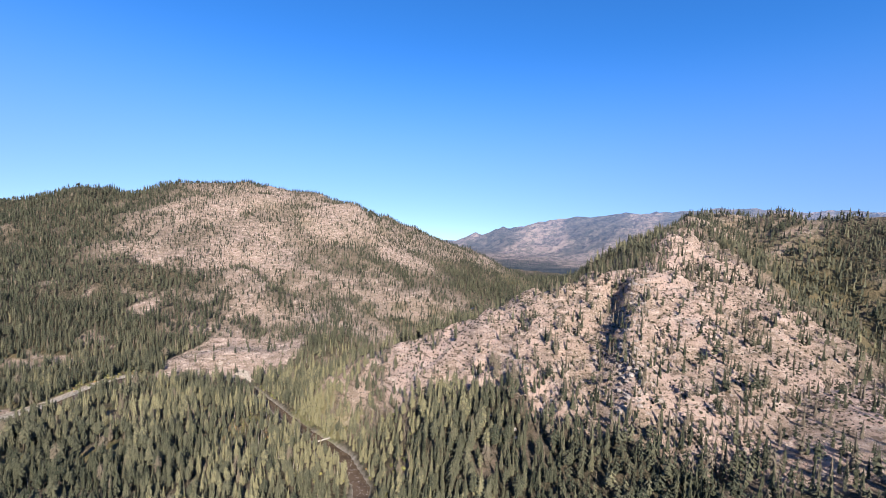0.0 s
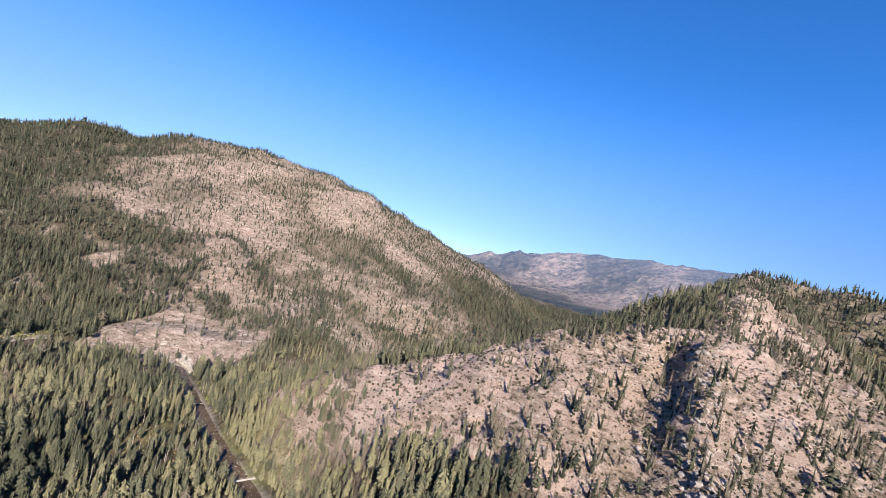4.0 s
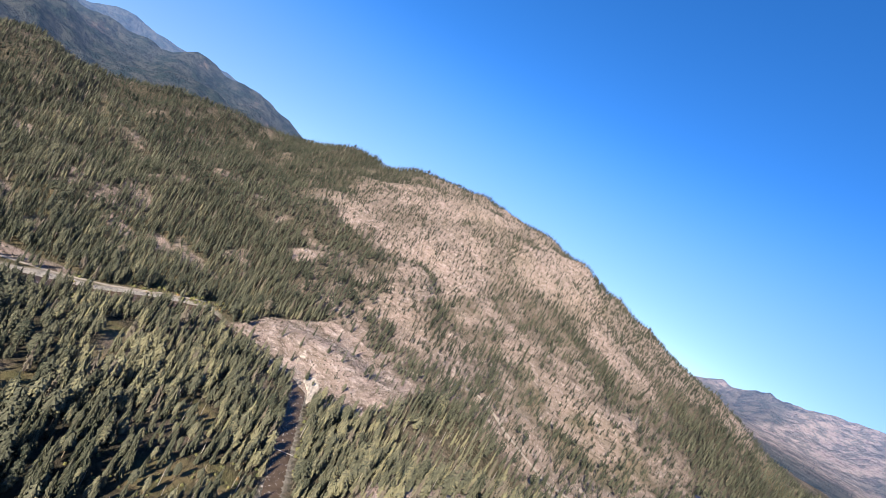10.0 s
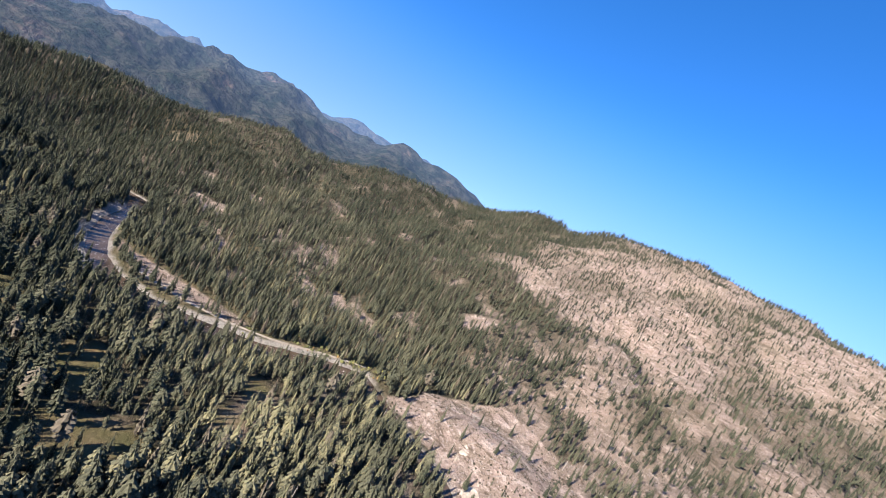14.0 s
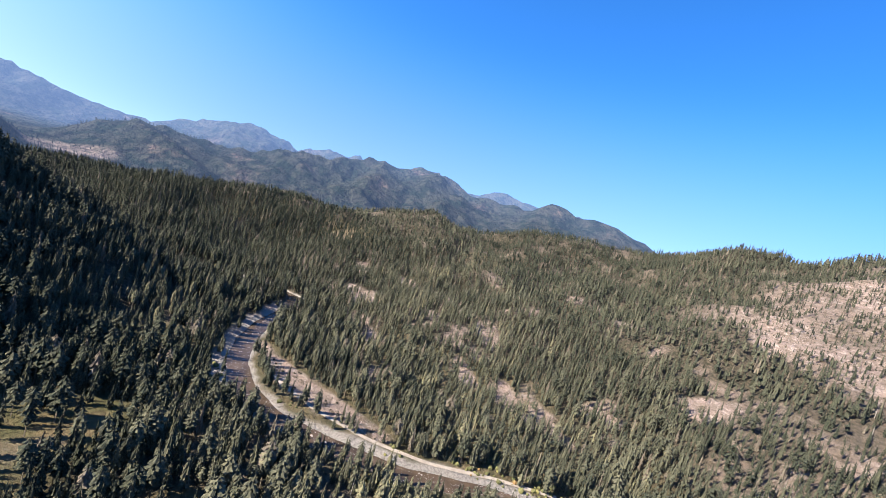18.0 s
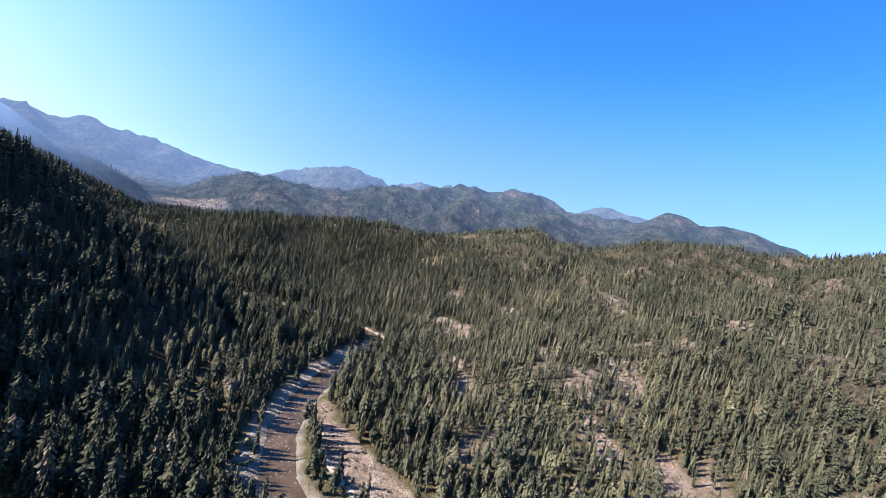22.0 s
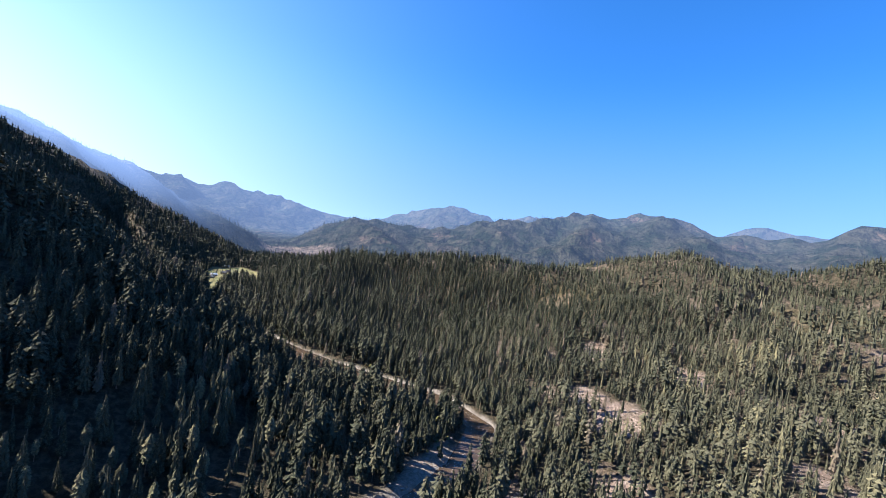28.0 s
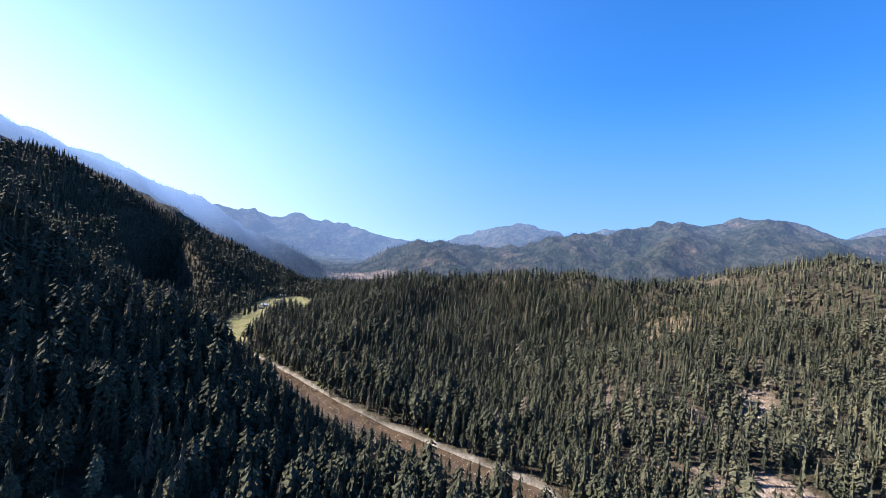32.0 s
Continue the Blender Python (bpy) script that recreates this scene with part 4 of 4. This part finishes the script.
rocks = [make_rock(i, 0.55 + 0.1 * (i % 3)) for i in range(6)]
n_rock = 0
tries = 0
while n_rock < 325 and tries < 9000:
    tries += 1
    if n_rock < 150:
        k = int(rng.integers(9, 29))
        (ax, ay, aw), (bx, by, bw) = RIVER[k], RIVER[k + 1]
        f = rng.uniform()
        side = rng.uniform(-1.5, 1.2)
        dx, dy = bx - ax, by - ay
        ln = math.hypot(dx, dy)
        px, py = ax + f * dx - dy / ln * side * aw, ay + f * dy + dx / ln * side * aw
        size, text, grp = rng.uniform(0.4, 1.2), "rounded pale boulder in the river bed", "boulders in the river"
    elif n_rock < 250:
        k = int(rng.integers(0, 3))
        f = rng.uniform()
        px = RIB[k][0] + f * (RIB[k + 1][0] - RIB[k][0]) + rng.normal(0, 11)
        py = RIB[k][1] + f * (RIB[k + 1][1] - RIB[k][1]) + rng.normal(0, 9)
        size, text, grp = rng.uniform(1.2, 4.2), "jagged grey granite outcrop along the rocky rib", "granite outcrops on the spur"
    else:
        px, py = rng.uniform(40, 460), rng.uniform(440, 670)
        size, text, grp = rng.uniform(0.8, 3.0), "jagged pale granite outcrop on the bare slope", "granite outcrops on the spur"
        if fbm(np.array([px]), np.array([py]), 80, 701, 3)[0] < 0.53:
            continue
    pz = float(ground_at(np.array([px]), np.array([py]))[0])
    ob = tagged(new("boulder" if n_rock < 150 else "rock_outcrop", rocks[int(rng.integers(0, 6))]), text, "rock", grp)
    ob.matrix_world = pose(px, py, max(pz, WATER_Z - 0.4) + (0.15 if n_rock < 150 else -0.1) * size, rng.uniform(-15, 15), rng.uniform(-15, 15), rng.uniform(0, 360)) @ Matrix.Diagonal((size, size, size, 1))
    n_rock += 1


# ---- road, eroded bank, cabins ----
def ribbon(line, width, lift, cross=4):
    """A strip that follows the ground along a plan line."""
    p = np.array(line, float)
    sg = np.r_[0, np.cumsum(np.hypot(*np.diff(p, axis=0).T))]
    at_ = np.arange(0, sg[-1], 5.0)
    x_, y_ = np.interp(at_, sg, p[:, 0]), np.interp(at_, sg, p[:, 1])
    for _ in range(6):
        x_[1:-1], y_[1:-1] = (x_[:-2] + 2 * x_[1:-1] + x_[2:]) / 4, (y_[:-2] + 2 * y_[1:-1] + y_[2:]) / 4
    tx_, ty_ = np.gradient(x_), np.gradient(y_)
    l_ = np.hypot(tx_, ty_)
    o_ = np.linspace(-width / 2, width / 2, cross)
    vx, vy = x_[:, None] - ty_[:, None] / l_[:, None] * o_, y_[:, None] + tx_[:, None] / l_[:, None] * o_
    vz = np.maximum(ground_at(vx, vy), ground_at(x_, y_)[:, None] - 1.0) + lift
    i_ = np.arange(vx.size).reshape(vx.shape)
    q_ = np.stack([i_[:-1, :-1], i_[:-1, 1:], i_[1:, 1:], i_[1:, :-1]], -1).reshape(-1, 4)
    return np.stack([vx, vy, vz], -1).reshape(-1, 3), q_


MAT_ROAD = plain_material("pale_dirt_road", (0.22, 0.18, 0.14), (0.31, 0.26, 0.205), 0.15, 0.95, 0.2)
MAT_BANK = plain_material("eroded_clay_bank", (0.22, 0.18, 0.14), (0.37, 0.315, 0.255), 0.2, 0.95, 1.0)
rv, rq = ribbon([(-345, 1000), (-281, 1014), (-200, 1021), (-130, 1024), (-57, 1024), (38, 1046), (120, 1100), (200, 1190)], 6.0, 1.5)
tagged(new("road", mesh_from("road", rv, rq, MAT_ROAD, True)), "pale dirt road along the foot of the mountain", "road", kind="structure")
rv, rq = ribbon([(-715, 505), (-680, 528), (-640, 568), (-606, 618), (-585, 672), (-580, 730), (-566, 790)], 4.5, 0.5)
tagged(new("road", mesh_from("road", rv, rq, MAT_ROAD, True)), "pale dirt track beside the river", "road", kind="structure")
# the cream bank where the river cuts into the bare hill
bank_line = [(-404, 824), (-376, 818), (-354, 811), (-336, 800), (-320, 782), (-308, 764)]
u_, v_ = np.meshgrid(np.linspace(0, 1, 44), np.linspace(0, 1, 18))
ks = np.linspace(0, 1, len(bank_line))
back = v_ * 24
bx_ = np.interp(u_, ks, [p[0] for p in bank_line]) - back * 0.25
by_ = np.interp(u_, ks, [p[1] for p in bank_line]) + back
ragged = fbm(bx_, by_, 16, 801, 4) - 0.5
scar = step(0.22, 0.46, u_) * step(0.84, 0.60, u_) * step(0.85, 0.45, v_ + 0.25 * np.sin(u_ * 9)) * step(0.0, 0.12, v_) + ragged * 1.9
ribs = np.abs(fbm(u_ * 90, v_ * 14, 8, 821, 3) - 0.5) * 5
bz_ = np.maximum(ground_at(bx_, by_), WATER_Z) - 3.0 + 3.9 * step(0.08, 0.5, scar) + ribs * step(0.3, 0.6, scar)
i_ = np.arange(u_.size).reshape(u_.shape)
bq = np.stack([i_[:-1, :-1], i_[:-1, 1:], i_[1:, 1:], i_[1:, :-1]], -1).reshape(-1, 4)
tagged(new("bank", mesh_from("bank", np.stack([bx_, by_, bz_], -1).reshape(-1, 3), bq, MAT_BANK, False)), "cream eroded clay bank above the river bend", "bank", kind="structure")

MAT_ROOF_DARK = plain_material("dark_shingle", (0.055, 0.060, 0.060), (0.10, 0.10, 0.10), 0.8)
MAT_ROOF_PALE = plain_material("pale_metal_roof", (0.62, 0.64, 0.62), (0.72, 0.73, 0.70), 0.5, 0.4)
MAT_ROOF_BLUE = plain_material("dark_blue_metal_roof", (0.020, 0.028, 0.055), (0.035, 0.045, 0.080), 0.5, 0.45)
MAT_LOGWALL = plain_material("brown_log_wall", (0.13, 0.085, 0.05), (0.20, 0.13, 0.08), 0.8)
MAT_GLASS = plain_material("dark_window", (0.03, 0.035, 0.04), (0.05, 0.055, 0.06), 0.5, 0.1, 0.0)


def box_mesh(name, w, l, h, mat, z0=0.0):
    bm = bmesh.new()
    bmesh.ops.create_cube(bm, size=1.0, matrix=Matrix.Translation((0, 0, z0 + h / 2)) @ Matrix.Diagonal((w, l, h, 1)))
    bmesh.ops.bevel(bm, geom=bm.edges[:], offset=0.03, segments=1, affect="EDGES")
    me_ = bpy.data.meshes.new(name)
    bm.to_mesh(me_)
    bm.free()
    me_.materials.append(mat)
    return me_


def make_cabin(w, l, roof_mat, text):
    root = tagged(new("cabin"), text, "cabin")
    part("wall", box_mesh("wall", w, l, 3.6, MAT_LOGWALL, -0.6), root)
    e, rise = 0.7, w * 0.36
    pv, pf = [], []
    for s_ in (-1, 1):
        pv = np.array([(s_ * (w / 2 + e), -l / 2 - e, 2.7), (s_ * (w / 2 + e), l / 2 + e, 2.7), (0, l / 2 + e, 2.95 + rise), (0, -l / 2 - e, 2.95 + rise),
                       (s_ * (w / 2 + e), -l / 2 - e, 2.95), (s_ * (w / 2 + e), l / 2 + e, 2.95), (0, l / 2 + e, 3.2 + rise), (0, -l / 2 - e, 3.2 + rise)])
        pf = np.array([(0, 1, 2, 3), (4, 7, 6, 5), (0, 4, 5, 1), (1, 5, 6, 2), (2, 6, 7, 3), (3, 7, 4, 0)])
        part("roof", mesh_from("roof", pv, pf, roof_mat), root)
    for s_ in (-1, 1):
        gv_ = np.array([(-w / 2, s_ * l / 2, 2.9), (w / 2, s_ * l / 2, 2.9), (0, s_ * l / 2, 2.9 + rise), (-w / 2, s_ * (l / 2 - 0.2), 2.9), (w / 2, s_ * (l / 2 - 0.2), 2.9), (0, s_ * (l / 2 - 0.2), 2.9 + rise)])
        part("gable", mesh_from("gable", gv_, np.array([(0, 1, 2), (3, 5, 4), (0, 3, 4), (0, 4, 1), (1, 4, 5), (1, 5, 2), (2, 5, 3), (2, 3, 0)]), MAT_LOGWALL), root)
    ob = part("door", box_mesh("door", 0.08, 1.0, 2.05, MAT_ROOF_DARK), root)
    ob.location = (w / 2 + 0.03, -l * 0.1, 0)
    for k in (-0.32, 0.28):
        ob = part("window", box_mesh("window", 0.07, 1.3, 1.1, MAT_GLASS), root)
        ob.location = (w / 2 + 0.03, l * k, 1.2)
    ob = part("chimney", box_mesh("chimney", 0.8, 0.8, 2.2, MAT_ROCK), root)
    ob.location = (w * 0.2, l * 0.25, 2.9 + rise * 0.4)
    return root


for px, py, w, l, mat_, turn, text in ((-1448, -252, 8, 14, MAT_ROOF_PALE, 62, "log cabin with a pale metal roof beside the meadow"), (-1500, -272, 9, 13, MAT_ROOF_DARK, 40, "log cabin with a dark roof among trees by the meadow"),
                                       (-1532, -290, 8, 11, MAT_ROOF_DARK, 75, "small dark-roofed log cabin at the meadow edge"), (-1418, -226, 7, 9, MAT_ROOF_DARK, 30, "small log shed with a dark roof beside the meadow"),
                                       (-1610, -368, 9, 14, MAT_ROOF_PALE, 50, "log barn with a pale roof at the end of the meadow"), (150, 1400, 12, 16, MAT_ROOF_BLUE, 20, "log house with a dark blue metal roof below the mountain")):
    make_cabin(w, l, mat_, text).matrix_world = pose(px, py, float(ground_at(np.array([px]), np.array([py]))[0]) + 0.3, 0, 0, turn)


# ---- footbridge over the creek ----
MAT_PLANK = plain_material("bleached_planks", (0.34, 0.30, 0.25), (0.50, 0.45, 0.39), 1.5)


def make_footbridge(length, wide):
    """Two log beams, cross planks, posts and hand rails, along x."""
    root = tagged(new("footbridge"), "bleached wooden footbridge across the narrow creek", "bridge")
    for side_ in (-1, 1):
        bv_, bf_ = lathe([(0, 0, -length / 2, 0.32), (0.02, 0, 0, 0.28), (0, 0, length / 2, 0.30)], 8)
        ob_ = part("beam", mesh_from("beam", bv_[:, [2, 0, 1]], bf_, MAT_DEAD, True), root)
        ob_.location = (0, side_ * wide * 0.36, -0.42)
        ob_ = part("hand_rail", box_mesh("hand_rail", length, 0.12, 0.12, MAT_PLANK), root)
        ob_.location = (0, side_ * wide * 0.5, 1.0)
    plank_me = box_mesh("plank", 0.27, wide + 0.2, 0.09, MAT_PLANK, -0.1)
    for i in range(int(length / 0.3)):
        ob_ = part("plank", plank_me, root)
        ob_.location = (-length / 2 + 0.15 + 0.3 * i, 0.03 * math.sin(i * 2.3), 0)
    post_me = box_mesh("post", 0.14, 0.14, 1.1, MAT_DEAD, -0.1)
    for i in range(6):
        for side_ in (-1, 1):
            ob_ = part("post", post_me, root)
            ob_.location = (-length / 2 + 0.5 + i * (length - 1) / 5, side_ * wide * 0.5, 0)
    return root


make_footbridge(21.0, 2.4).matrix_world = pose(-136, 579, WATER_Z + 4.2, 0, 0, 39)
